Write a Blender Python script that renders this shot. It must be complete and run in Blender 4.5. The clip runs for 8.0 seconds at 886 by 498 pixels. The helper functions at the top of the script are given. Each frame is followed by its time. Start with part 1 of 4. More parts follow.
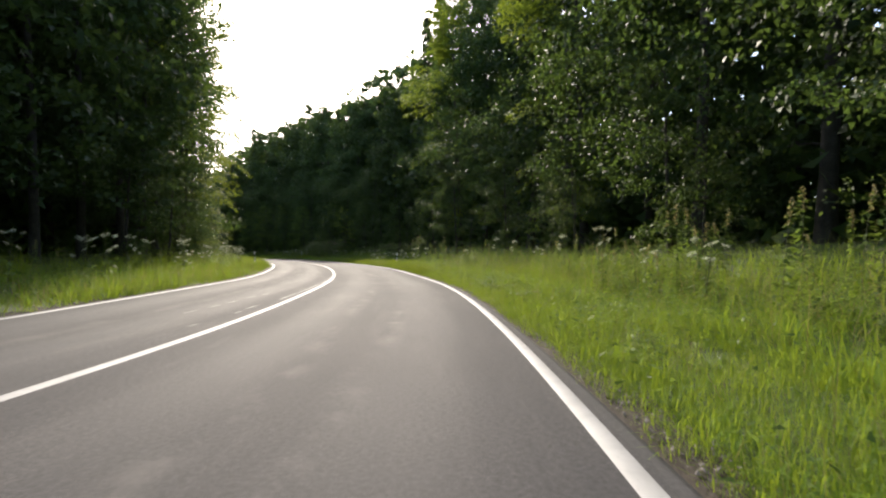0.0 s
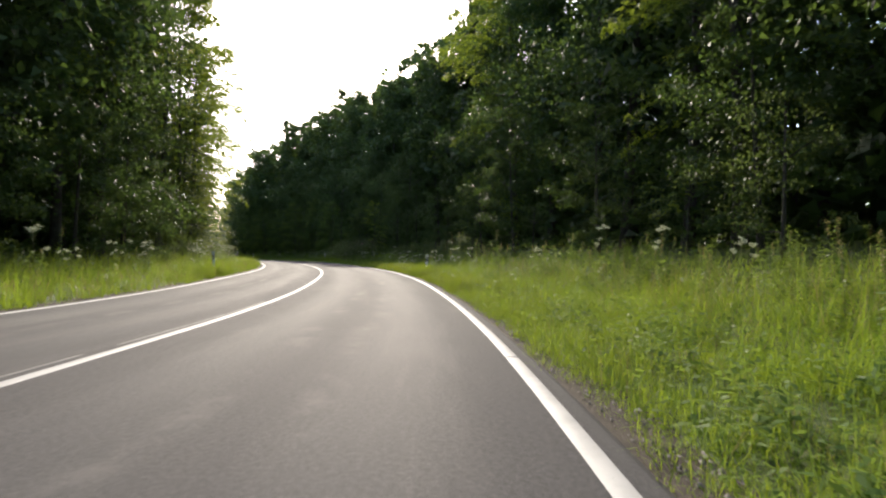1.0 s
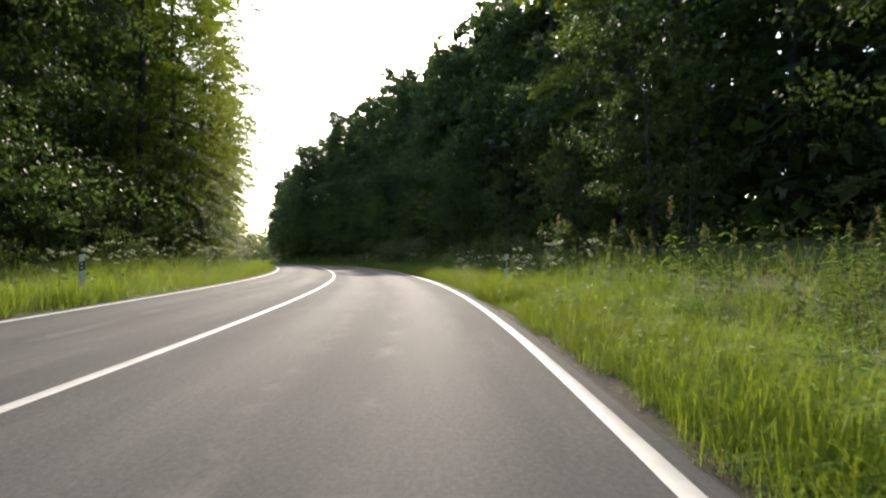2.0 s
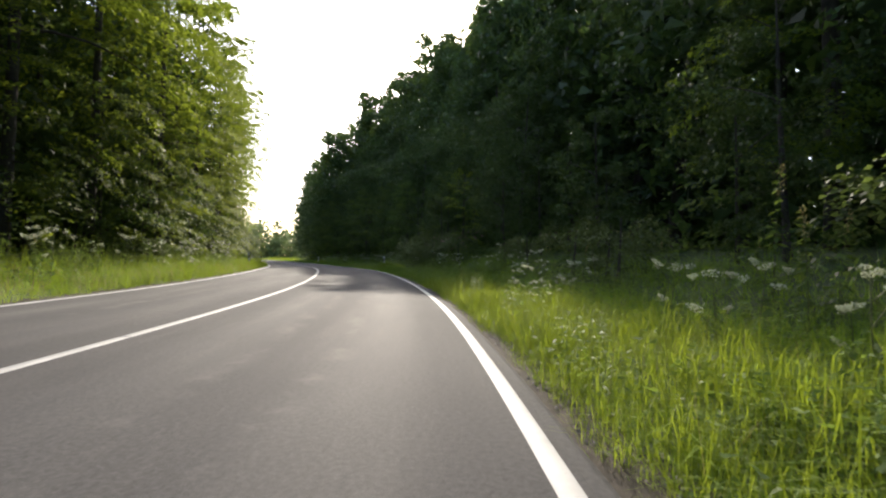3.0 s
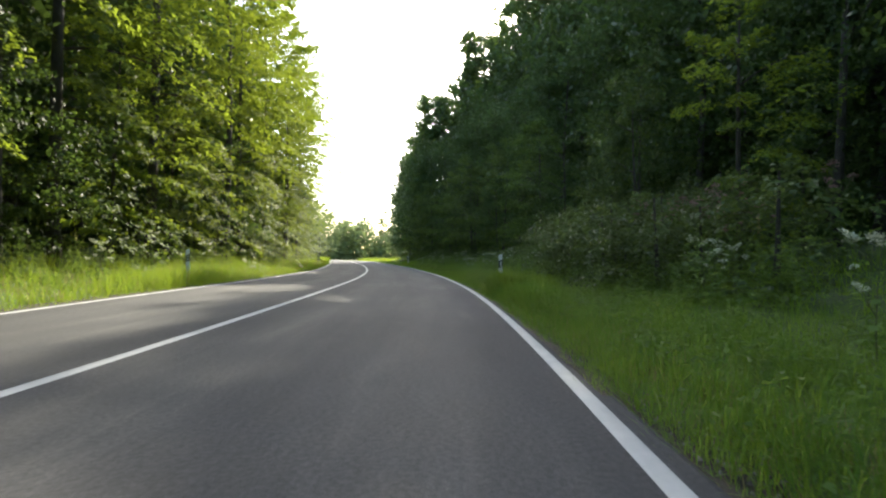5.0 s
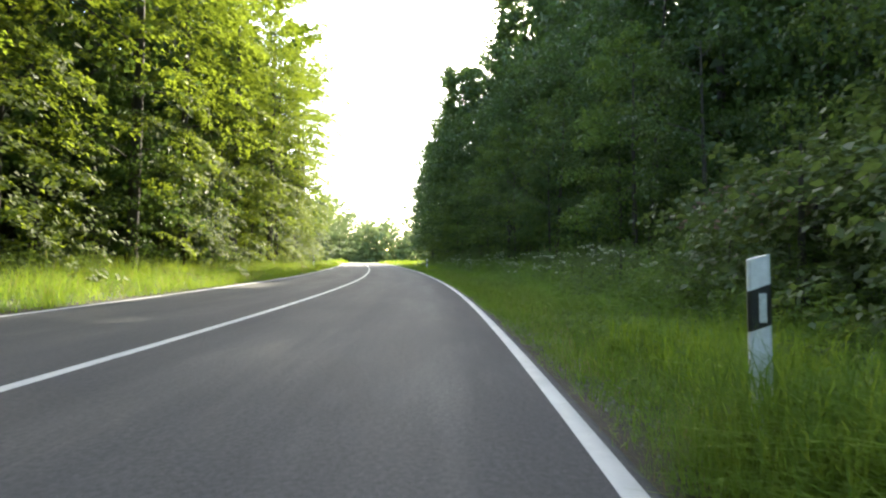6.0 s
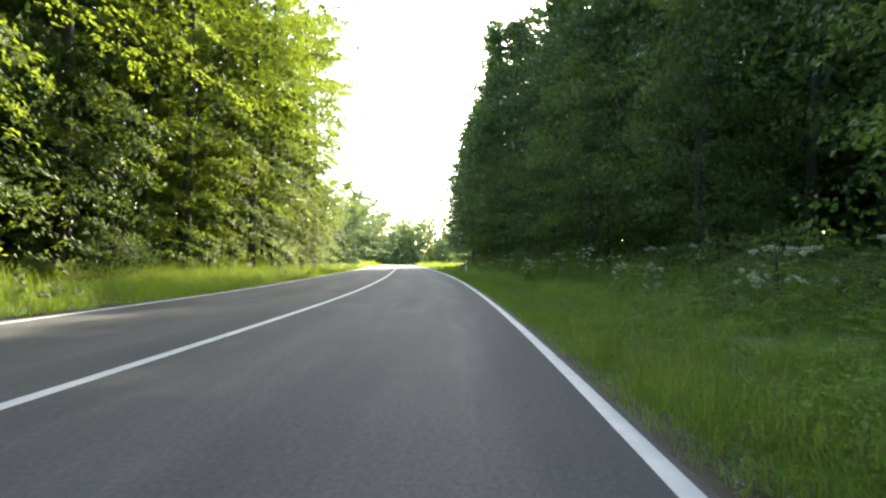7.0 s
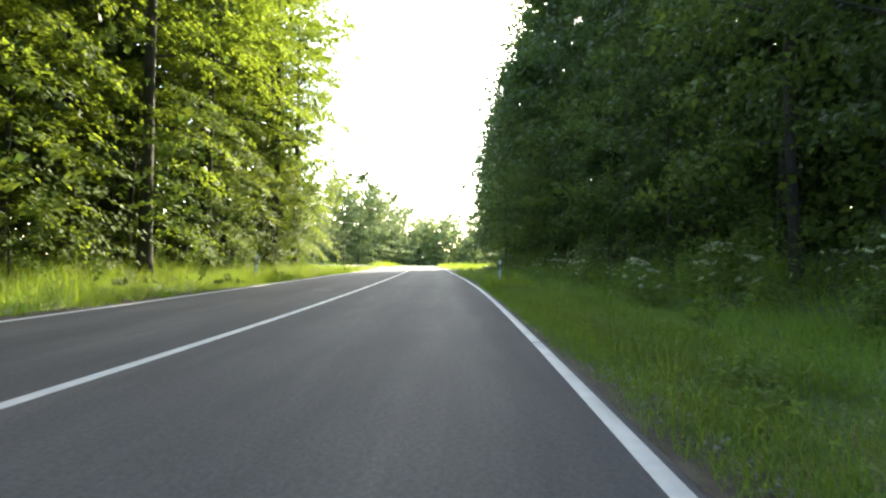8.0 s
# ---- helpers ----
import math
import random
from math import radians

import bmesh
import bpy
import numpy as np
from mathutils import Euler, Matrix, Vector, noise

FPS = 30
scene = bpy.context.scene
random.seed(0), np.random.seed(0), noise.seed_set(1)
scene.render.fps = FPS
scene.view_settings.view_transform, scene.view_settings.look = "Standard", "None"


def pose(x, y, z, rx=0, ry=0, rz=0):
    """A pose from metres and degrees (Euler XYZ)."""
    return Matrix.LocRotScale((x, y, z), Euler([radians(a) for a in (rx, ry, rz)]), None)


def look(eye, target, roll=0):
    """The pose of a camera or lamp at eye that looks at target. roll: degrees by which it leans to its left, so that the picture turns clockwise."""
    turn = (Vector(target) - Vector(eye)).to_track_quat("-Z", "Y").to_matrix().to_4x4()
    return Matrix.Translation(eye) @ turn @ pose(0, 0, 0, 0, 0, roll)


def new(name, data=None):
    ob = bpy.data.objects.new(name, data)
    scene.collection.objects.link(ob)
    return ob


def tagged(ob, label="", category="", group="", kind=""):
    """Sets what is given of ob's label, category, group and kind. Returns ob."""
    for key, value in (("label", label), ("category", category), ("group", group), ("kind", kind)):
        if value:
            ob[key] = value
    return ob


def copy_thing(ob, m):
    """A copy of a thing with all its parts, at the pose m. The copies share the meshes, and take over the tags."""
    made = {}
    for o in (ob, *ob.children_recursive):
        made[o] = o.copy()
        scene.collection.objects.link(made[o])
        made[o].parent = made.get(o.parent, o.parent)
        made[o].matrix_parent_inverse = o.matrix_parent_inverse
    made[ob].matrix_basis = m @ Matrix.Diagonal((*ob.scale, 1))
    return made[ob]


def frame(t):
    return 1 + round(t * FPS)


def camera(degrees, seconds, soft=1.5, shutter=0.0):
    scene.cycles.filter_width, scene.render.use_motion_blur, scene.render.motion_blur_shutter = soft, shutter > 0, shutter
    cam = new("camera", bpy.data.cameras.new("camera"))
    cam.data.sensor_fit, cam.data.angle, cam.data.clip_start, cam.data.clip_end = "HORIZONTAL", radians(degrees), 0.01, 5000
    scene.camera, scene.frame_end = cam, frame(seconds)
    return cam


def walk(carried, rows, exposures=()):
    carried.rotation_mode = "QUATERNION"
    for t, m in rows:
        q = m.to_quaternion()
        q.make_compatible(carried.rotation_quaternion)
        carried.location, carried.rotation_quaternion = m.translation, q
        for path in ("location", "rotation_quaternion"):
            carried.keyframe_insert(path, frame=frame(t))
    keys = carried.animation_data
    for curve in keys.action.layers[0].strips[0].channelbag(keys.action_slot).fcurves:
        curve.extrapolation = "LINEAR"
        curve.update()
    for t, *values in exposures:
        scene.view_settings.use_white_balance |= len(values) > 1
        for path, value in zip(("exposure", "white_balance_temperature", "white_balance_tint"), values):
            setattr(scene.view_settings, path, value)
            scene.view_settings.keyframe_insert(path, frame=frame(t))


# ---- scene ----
# ---- camera ----
cam = camera(79.19, 8.0, soft=2.2, shutter=0.03)
PATH = [
    (0.0, pose(2.540, 0.100, 0.799, 90.95, -0.52, 2.38)),
    (0.5, pose(2.352, 5.285, 0.789, 91.13, -0.43, 4.34)),
    (1.0, pose(1.929, 10.537, 0.837, 91.21, -0.89, 7.43)),
    (2.5, pose(-1.487, 26.175, 0.951, 91.47, -0.29, 16.16)),
    (3.0, pose(-2.809, 31.281, 1.014, 91.52, -1.48, 18.19)),
    (3.5, pose(-4.543, 35.981, 1.057, 91.40, -1.15, 22.28)),
    (4.0, pose(-6.558, 40.494, 1.094, 91.25, -0.95, 25.63)),
    (5.5, pose(-13.539, 53.646, 1.242, 91.23, -0.96, 31.99)),
    (6.0, pose(-16.040, 57.945, 1.283, 91.36, -1.24, 33.38)),
    (6.5, pose(-18.653, 62.037, 1.290, 91.33, -1.66, 35.04)),
    (7.0, pose(-21.680, 66.071, 1.291, 91.47, -1.03, 37.67)),
    (7.5, pose(-24.648, 70.296, 1.300, 91.51, -1.23, 37.90)),
    (8.0, pose(-27.900, 74.471, 1.311, 91.51, -1.25, 40.51)),
]
walk(cam, PATH, [(0.0, 1.4, 6800, 14), (3.0, 1.5, 6800, 13), (4.0, 1.55, 6700, 11), (5.5, 2.75, 7050, 5), (6.5, 3.0, 7100, 5), (8.0, 3.0, 7150, 5)])

# ---- world, sun ----
SUN_AZ, SUN_EL = 18.2, 30.0      # degrees to the left of +y, and above the horizon
world = bpy.data.worlds.new("sky")
scene.world = world
world.use_nodes = True
wn = world.node_tree.nodes
sky = wn.new("ShaderNodeTexSky")
sky.sky_type, sky.sun_disc = "NISHITA", False
sky.sun_elevation, sky.sun_rotation = radians(SUN_EL), radians(-SUN_AZ)
sky.dust_density, sky.air_density = 1.5, 1.0
wn["Background"].inputs["Strength"].default_value = 0.15
world.node_tree.links.new(sky.outputs["Color"], wn["Background"].inputs["Color"])
sun = new("sun", bpy.data.lights.new("sun", "SUN"))
sun.data.energy, sun.data.angle, sun.data.color = 2.7, radians(0.6), (1.0, 0.93, 0.80)
sun_dir = Vector((-math.sin(radians(SUN_AZ)) * math.cos(radians(SUN_EL)), math.cos(radians(SUN_AZ)) * math.cos(radians(SUN_EL)), math.sin(radians(SUN_EL))))
sun.matrix_world = look(sun_dir * 200, (0, 0, 0))

# ---- the road's line: curvature and grade every 8 m ----
KNOTS = -8 + 8 * np.arange(16)
CURVE = [0.01355, 0.01254, 0.01153, 0.01057, 0.00978, 0.00918, 0.00859, 0.0078, 0.00665, 0.00549, 0.00469, 0.00408, 0.00328, 0.00231, 0.00126, 0.0002]
GRADE = [-0.0083, -0.0089, 0.0124, -0.0009, 0.0165, 0.009, 0.0072, 0.011, 0.011, -0.0007, 0.001, 0.0006, 0.0078, 0.0053, 0.0022, 0.0013]
S = np.arange(-60, 330, 0.5)


def summed(v):
    c = np.concatenate([[0], np.cumsum((v[1:] + v[:-1]) * 0.25)])
    return c - np.interp(0, S, c)


HEAD = summed(np.interp(S, KNOTS, CURVE))
BEND = summed(np.interp(S, np.append(KNOTS, [128, 138, 185, 195]), CURVE + [0.0002, 0.028, 0.028, 0.0]))      # the asphalt turns off to the left far ahead
BX, BY = summed(-np.sin(BEND)), summed(np.cos(BEND))
RX, RY, RZ = summed(-np.sin(HEAD)), summed(np.cos(HEAD)), summed(np.interp(S, KNOTS, GRADE))
EDGE_R, EDGE_L = 3.22, -2.87     # middles of the edge lines, to the right of the centre line


def profile(s, d):
    """Height of the ground over the road's level."""
    right = np.interp(d, [3.15, 3.32, 3.8, 5.0, 6.0, 7.5, 10, 16, 40], [-0.14, -0.055, -0.03, 0.03, 0.18, 0.50, 1.0, 1.6, 2.5])
    left = np.interp(-d, [2.75, 3.05, 3.4, 4.5, 6.0, 8.0, 14, 40], [-0.16, -0.06, -0.03, 0.0, 0.12, 0.30, 0.7, 1.2])
    fade = np.interp(s, [100, 130], [1.0, 0.0])
    return np.where(d > 0, right, left) * fade


def place(s, d, h=0.0):
    """World places of road coordinates (along, to the right), h over the road."""
    s, d = np.asarray(s, float), np.asarray(d, float)
    a = np.interp(s, S, HEAD)
    return np.stack([np.interp(s, S, RX) + d * np.cos(a), np.interp(s, S, RY) + d * np.sin(a), np.interp(s, S, RZ) + h], -1)


def on_asphalt(s, d):
    """The same along the asphalt, which bends away at the far end."""
    a = np.interp(s, S, BEND)
    return np.stack([np.interp(s, S, BX) + d * np.cos(a), np.interp(s, S, BY) + d * np.sin(a), np.interp(s, S, RZ) + np.interp(s, [118, 130], [0, 0.06])], -1)


def lump(s, d):
    """Uneven verge."""
    return np.interp(s, [100, 130], [1, 0.3]) * 0.05 * np.sin(1.7 * s + d) * np.sin(0.9 * d + 0.6 * s) + 0.03 * np.sin(3.1 * s + 2.3 * d)


def on_ground(s, d):
    s, d = np.asarray(s, float), np.asarray(d, float)
    off = np.clip(np.maximum(d - 3.9, -3.6 - d), 0, 1)
    return place(s, d, profile(s, d) + lump(s, d) * off)


# ---- materials ----
def material(name):
    m = bpy.data.materials.new(name)
    m.use_nodes = True
    nodes, links = m.node_tree.nodes, m.node_tree.links
    return m, nodes, links, nodes["Principled BSDF"]


def ramp(nodes, links, source, stops):
    r = nodes.new("ShaderNodeValToRGB")
    while len(r.color_ramp.elements) < len(stops):
        r.color_ramp.elements.new(0.5)
    for e, (p, c) in zip(r.color_ramp.elements, stops):
        e.position, e.color = p, (*c, 1)
    links.new(source, r.inputs["Fac"])
    return r.outputs["Color"]


def noise_node(nodes, links, scale, detail=6, rough=0.6, vector=None):
    n = nodes.new("ShaderNodeTexNoise")
    n.inputs["Scale"].default_value, n.inputs["Detail"].default_value, n.inputs["Roughness"].default_value = scale, detail, rough
    if vector is None:
        c = nodes.new("ShaderNodeTexCoord")
        vector = c.outputs["Object"]
    links.new(vector, n.inputs["Vector"])
    return n.outputs["Fac"]


def mix(nodes, links, kind, fac, a, b):
    x = nodes.new("ShaderNodeMix")
    x.data_type, x.blend_type = "RGBA", kind
    for key, v in (("Factor", fac), ("A", a), ("B", b)):
        i = [q for q in x.inputs if q.name == key and (q.type == ("VALUE" if key == "Factor" else "RGBA"))][0]
        if isinstance(v, (int, float)):
            i.default_value = v
        elif isinstance(v, tuple):
            i.default_value = (*v, 1)
        else:
            links.new(v, i)
    return [o for o in x.outputs if o.type == "RGBA"][0]


def bump(nodes, links, height, bsdf, strength, distance):
    b = nodes.new("ShaderNodeBump")
    b.inputs["Strength"].default_value, b.inputs["Distance"].default_value = strength, distance
    links.new(height, b.inputs["Height"])
    links.new(b.outputs["Normal"], bsdf.inputs["Normal"])


def leaf_material(name, dark, light, glow, see=0.35, rough=0.6, shine=0.15, patches=0.35):
    """Leaves: reflect one green, let another through; whole patches grow darker or yellower."""
    m, nodes, links, p = material(name)
    g = nodes.new("ShaderNodeNewGeometry")
    o = nodes.new("ShaderNodeObjectInfo")
    c = ramp(nodes, links, g.outputs["Random Per Island"], [(0.0, dark), (1.0, light)])
    hue = nodes.new("ShaderNodeHueSaturation")
    for key, lo, hi in (("Value", 0.8, 1.2), ("Hue", 0.485, 0.512)):
        r = nodes.new("ShaderNodeMapRange")
        r.inputs["To Min"].default_value, r.inputs["To Max"].default_value = lo, hi
        links.new(o.outputs["Random"], r.inputs["Value"])
        links.new(r.outputs["Result"], hue.inputs[key])
    growth = ramp(nodes, links, noise_node(nodes, links, patches, 5, 0.7), [(0.32, (0.58, 0.68, 0.72)), (0.5, (1.0, 1.0, 1.0)), (0.68, (1.22, 1.16, 0.95))])
    links.new(mix(nodes, links, "MULTIPLY", 1.0, c, growth), hue.inputs["Color"])
    links.new(hue.outputs["Color"], p.inputs["Base Color"])
    p.inputs["Roughness"].default_value = rough
    p.inputs["Specular IOR Level"].default_value = shine
    t = nodes.new("ShaderNodeBsdfTranslucent")
    links.new(mix(nodes, links, "MIX", 0.75, hue.outputs["Color"], glow), t.inputs["Color"])
    x = nodes.new("ShaderNodeMixShader")
    x.inputs["Fac"].default_value = see
    links.new(p.outputs["BSDF"], x.inputs[1])
    links.new(t.outputs["BSDF"], x.inputs[2])
    links.new(x.outputs["Shader"], nodes["Material Output"].inputs["Surface"])
    return m


def stained(name, stops, scale, rough=0.8, fine=40, relief=0.4, depth=0.01):
    m, nodes, links, p = material(name)
    a = noise_node(nodes, links, scale)
    b = noise_node(nodes, links, fine, 4)
    c = ramp(nodes, links, a, stops)
    links.new(mix(nodes, links, "OVERLAY", 0.5, c, ramp(nodes, links, b, [(0.3, (0.25, 0.25, 0.25)), (0.7, (0.75, 0.75, 0.75))])), p.inputs["Base Color"])
    p.inputs["Roughness"].default_value = rough
    bump(nodes, links, b, p, relief, depth)
    return m


def asphalt_material():
    m, nodes, links, p = material("asphalt")
    uv = nodes.new("ShaderNodeUVMap")
    uv.uv_map = "road"
    sep = nodes.new("ShaderNodeSeparateXYZ")
    links.new(uv.outputs["UV"], sep.inputs["Vector"])
    grain = noise_node(nodes, links, 260, 3, 0.7, uv.outputs["UV"])
    mp = nodes.new("ShaderNodeMapping")
    mp.inputs["Scale"].default_value = (0.14, 1.1, 1)
    links.new(uv.outputs["UV"], mp.inputs["Vector"])
    streak = noise_node(nodes, links, 1.6, 6, 0.62, mp.outputs["Vector"])
    patch = noise_node(nodes, links, 0.35, 5, 0.6, uv.outputs["UV"])
    track = nodes.new("ShaderNodeFloatCurve")      # polished wheel tracks across the road
    mr = nodes.new("ShaderNodeMapRange")
    mr.inputs["From Min"].default_value, mr.inputs["From Max"].default_value = -3.6, 3.6
    links.new(sep.outputs["Y"], mr.inputs["Value"])
    cv = track.mapping.curves[0]
    for x, y in ((0.13, 0.25), (0.2, 0.7), (0.28, 0.3), (0.38, 0.65), (0.46, 0.2), (0.56, 0.25), (0.62, 0.62), (0.72, 0.35), (0.82, 0.7), (0.9, 0.2)):
        cv.points.new(x, y)
    cv.points[0].location, cv.points[-1].location = (0, 0.15), (1, 0.15)
    track.mapping.update()
    links.new(mr.outputs["Result"], track.inputs["Value"])
    base = ramp(nodes, links, streak, [(0.3, (0.050, 0.050, 0.052)), (0.55, (0.064, 0.063, 0.063)), (0.75, (0.092, 0.089, 0.086))])
    base = mix(nodes, links, "OVERLAY", 0.35, base, ramp(nodes, links, patch, [(0.3, (0.35, 0.35, 0.35)), (0.7, (0.62, 0.62, 0.62))]))
    base = mix(nodes, links, "OVERLAY", 0.35, base, ramp(nodes, links, track.outputs["Value"], [(0.0, (0.4, 0.4, 0.4)), (1.0, (0.65, 0.65, 0.65))]))
    base = mix(nodes, links, "OVERLAY", 0.8, base, ramp(nodes, links, grain, [(0.3, (0.12, 0.12, 0.12)), (0.7, (0.88, 0.88, 0.88))]))
    fleck = noise_node(nodes, links, 34, 3, 0.75, uv.outputs["UV"])
    base = mix(nodes, links, "OVERLAY", 0.45, base, ramp(nodes, links, fleck, [(0.32, (0.2, 0.2, 0.2)), (0.5, (0.5, 0.5, 0.5)), (0.68, (0.85, 0.84, 0.82))]))
    # pale wandering trails of dust and bitumen bleeding along each lane
    for lane, wander, phase in ((1.95, 0.7, 0.0), (1.35, 1.0, 7.0), (-1.5, 1.2, 13.0)):
        def calc(op, a, b):
            q = nodes.new("ShaderNodeMath")
            q.operation = op
            for i, v in enumerate((a, b)):
                if isinstance(v, (int, float)):
                    q.inputs[i].default_value = v
                else:
                    links.new(v, q.inputs[i])
            return q.outputs[0]
        line_at = nodes.new("ShaderNodeCombineXYZ")
        links.new(sep.outputs["X"], line_at.inputs["X"])
        line_at.inputs["Y"].default_value = phase
        bend = noise_node(nodes, links, 0.16, 4, 0.55, line_at.outputs["Vector"])
        off = calc("ABSOLUTE", calc("SUBTRACT", calc("SUBTRACT", sep.outputs["Y"], lane), calc("MULTIPLY", calc("SUBTRACT", bend, 0.5), wander)), 0.0)
        near = nodes.new("ShaderNodeMapRange")
        near.inputs["From Min"].default_value, near.inputs["From Max"].default_value = 0.0, 0.16
        near.inputs["To Min"].default_value, near.inputs["To Max"].default_value = 1.0, 0.0
        links.new(off, near.inputs["Value"])
        broken = ramp(nodes, links, noise_node(nodes, links, 1.1, 6, 0.7, uv.outputs["UV"]), [(0.48, (0, 0, 0)), (0.64, (1, 1, 1))])
        fresh = nodes.new("ShaderNodeMapRange")      # the trails fade out along the road
        fresh.inputs["From Min"].default_value, fresh.inputs["From Max"].default_value = 38.0, 52.0
        fresh.inputs["To Min"].default_value, fresh.inputs["To Max"].default_value = 0.6, 0.12
        links.new(sep.outputs["X"], fresh.inputs["Value"])
        base = mix(nodes, links, "MIX", calc("MULTIPLY", calc("MULTIPLY", near.outputs["Result"], broken), fresh.outputs["Result"]), base, (0.15, 0.142, 0.132))
    links.new(base, p.inputs["Base Color"])
    links.new(ramp(nodes, links, track.outputs["Value"], [(0.0, (0.92,) * 3), (1.0, (0.78,) * 3)]), p.inputs["Roughness"])
    p.inputs["Specular IOR Level"].default_value = 0.25
    bump(nodes, links, grain, p, 0.35, 0.004)
    return m


def paint_material(name, wear, tone):
    m, nodes, links, p = material(name)
    uv = nodes.new("ShaderNodeUVMap")
    uv.uv_map = "road"
    grime = noise_node(nodes, links, 2.2, 6, 0.65, uv.outputs["UV"])
    speck = noise_node(nodes, links, 60, 4, 0.7, uv.outputs["UV"])
    c = ramp(nodes, links, grime, [(0.3, (0.33 * tone, 0.33 * tone, 0.32 * tone)), (0.6, (0.45 * tone, 0.45 * tone, 0.435 * tone))])
    c = mix(nodes, links, "MULTIPLY", 1.0, c, ramp(nodes, links, speck, [(wear, (0.35, 0.34, 0.33)), (wear + 0.09, (1, 1, 1))]))
    links.new(c, p.inputs["Base Color"])
    p.inputs["Roughness"].default_value = 0.7
    bump(nodes, links, speck, p, 0.3, 0.003)
    return m


ASPHALT, PAINT, OLD_PAINT = asphalt_material(), paint_material("road_paint", 0.27, 1.0), paint_material("old_road_paint", 0.44, 0.55)
SOIL = stained("soil", [(0.3, (0.042, 0.070, 0.015)), (0.5, (0.060, 0.090, 0.021)), (0.7, (0.076, 0.084, 0.031))], 0.8, 0.95)
SHOULDER = stained("gravel_soil", [(0.3, (0.030, 0.022, 0.014)), (0.55, (0.056, 0.044, 0.030)), (0.75, (0.098, 0.080, 0.058))], 2.5, 0.95, 90, 0.8, 0.02)
STONE = stained("grit", [(0.3, (0.10, 0.09, 0.08)), (0.7, (0.26, 0.24, 0.21))], 5, 0.9)
BARK = stained("bark", [(0.3, (0.030, 0.026, 0.020)), (0.7, (0.075, 0.066, 0.055))], 3, 0.9, 25, 0.7, 0.03)
STALK = stained("plant_stalk", [(0.3, (0.06, 0.09, 0.025)), (0.7, (0.13, 0.14, 0.05))], 6, 0.7)
BEECH = leaf_material("beech_leaf", (0.058, 0.096, 0.014), (0.090, 0.140, 0.021), (0.38, 0.48, 0.045), 0.42)
# dark oak green, which also stands in for shade inside crowns and forest
OAK_AND_SHADE = leaf_material("oak_and_shade_leaf", (0.026, 0.050, 0.017), (0.056, 0.094, 0.030), (0.17, 0.27, 0.045), 0.26, 0.55, 0.22)
HORNBEAM = leaf_material("hornbeam_leaf", (0.046, 0.084, 0.020), (0.092, 0.146, 0.034), (0.24, 0.34, 0.05), 0.32, 0.55, 0.2)
# distance haze is put into this green by paling and greying it
HAZED_LEAF = leaf_material("haze_paled_leaf", (0.085, 0.120, 0.050), (0.150, 0.190, 0.085), (0.30, 0.38, 0.14), 0.36)
NEEDLE = leaf_material("spruce_needle", (0.016, 0.034, 0.013), (0.032, 0.060, 0.020), (0.07, 0.12, 0.03), 0.15, 0.5)
SHRUB = leaf_material("shrub_leaf", (0.040, 0.066, 0.022), (0.086, 0.120, 0.042), (0.21, 0.29, 0.06), 0.32, 0.55, 0.2)
GRASS = leaf_material("grass_blade", (0.092, 0.188, 0.017), (0.172, 0.280, 0.035), (0.40, 0.49, 0.04), 0.38, 0.6, 0.12, 0.9)
# a darker, less yellow grass green for the right verge further along
GREENER_GRASS = leaf_material("greener_grass_blade", (0.068, 0.155, 0.019), (0.135, 0.240, 0.038), (0.32, 0.43, 0.05), 0.36, 0.6, 0.15, 0.9)
STRAW = leaf_material("dry_grass", (0.20, 0.17, 0.07), (0.34, 0.29, 0.13), (0.40, 0.34, 0.14), 0.3, 0.6)
HERB = leaf_material("herb_leaf", (0.070, 0.120, 0.030), (0.145, 0.205, 0.060), (0.25, 0.36, 0.05), 0.38, 0.6, 0.12, 0.9)
FLORET = leaf_material("white_floret", (0.42, 0.46, 0.30), (0.72, 0.72, 0.60), (0.6, 0.64, 0.42), 0.3, 0.7)
DULL_PINK = leaf_material("faded_pink_floret", (0.26, 0.15, 0.15), (0.40, 0.26, 0.24), (0.4, 0.25, 0.22), 0.3, 0.7)
PINK = leaf_material("pink_petal", (0.34, 0.07, 0.20), (0.50, 0.13, 0.33), (0.5, 0.1, 0.3), 0.3, 0.6)
WHITE_PLASTIC = stained("white_plastic", [(0.3, (0.62, 0.63, 0.62)), (0.7, (0.80, 0.80, 0.79))], 6, 0.45, 30, 0.05)
BLACK_PLASTIC = stained("black_band", [(0.3, (0.012, 0.012, 0.013)), (0.7, (0.026, 0.026, 0.026))], 6, 0.4, 30, 0.05)
REFLECTOR = stained("reflector", [(0.3, (0.50, 0.52, 0.52)), (0.7, (0.68, 0.70, 0.70))], 30, 0.25, 120, 0.3)


# ---- mesh helpers ----
def mesh(name, verts, faces, mat, uv=None):
    """A mesh from arrays; all faces have the same number of corners."""
    verts, faces = np.asarray(verts, np.float32), np.asarray(faces, np.int32)
    me = bpy.data.meshes.new(name)
    me.vertices.add(len(verts))
    me.vertices.foreach_set("co", verts.ravel())
    me.loops.add(faces.size)
    me.loops.foreach_set("vertex_index", faces.ravel())
    me.polygons.add(len(faces))
    me.polygons.foreach_set("loop_start", np.arange(0, faces.size, faces.shape[1], dtype=np.int32))
    if uv is not None:
        me.uv_layers.new(name="road").data.foreach_set("uv", np.asarray(uv, np.float32)[faces.ravel()].ravel())
    me.update(calc_edges=True)
    me.materials.append(mat)
    return me


def smooth(me):
    me.polygons.foreach_set("use_smooth", np.ones(len(me.polygons), bool))
    return me


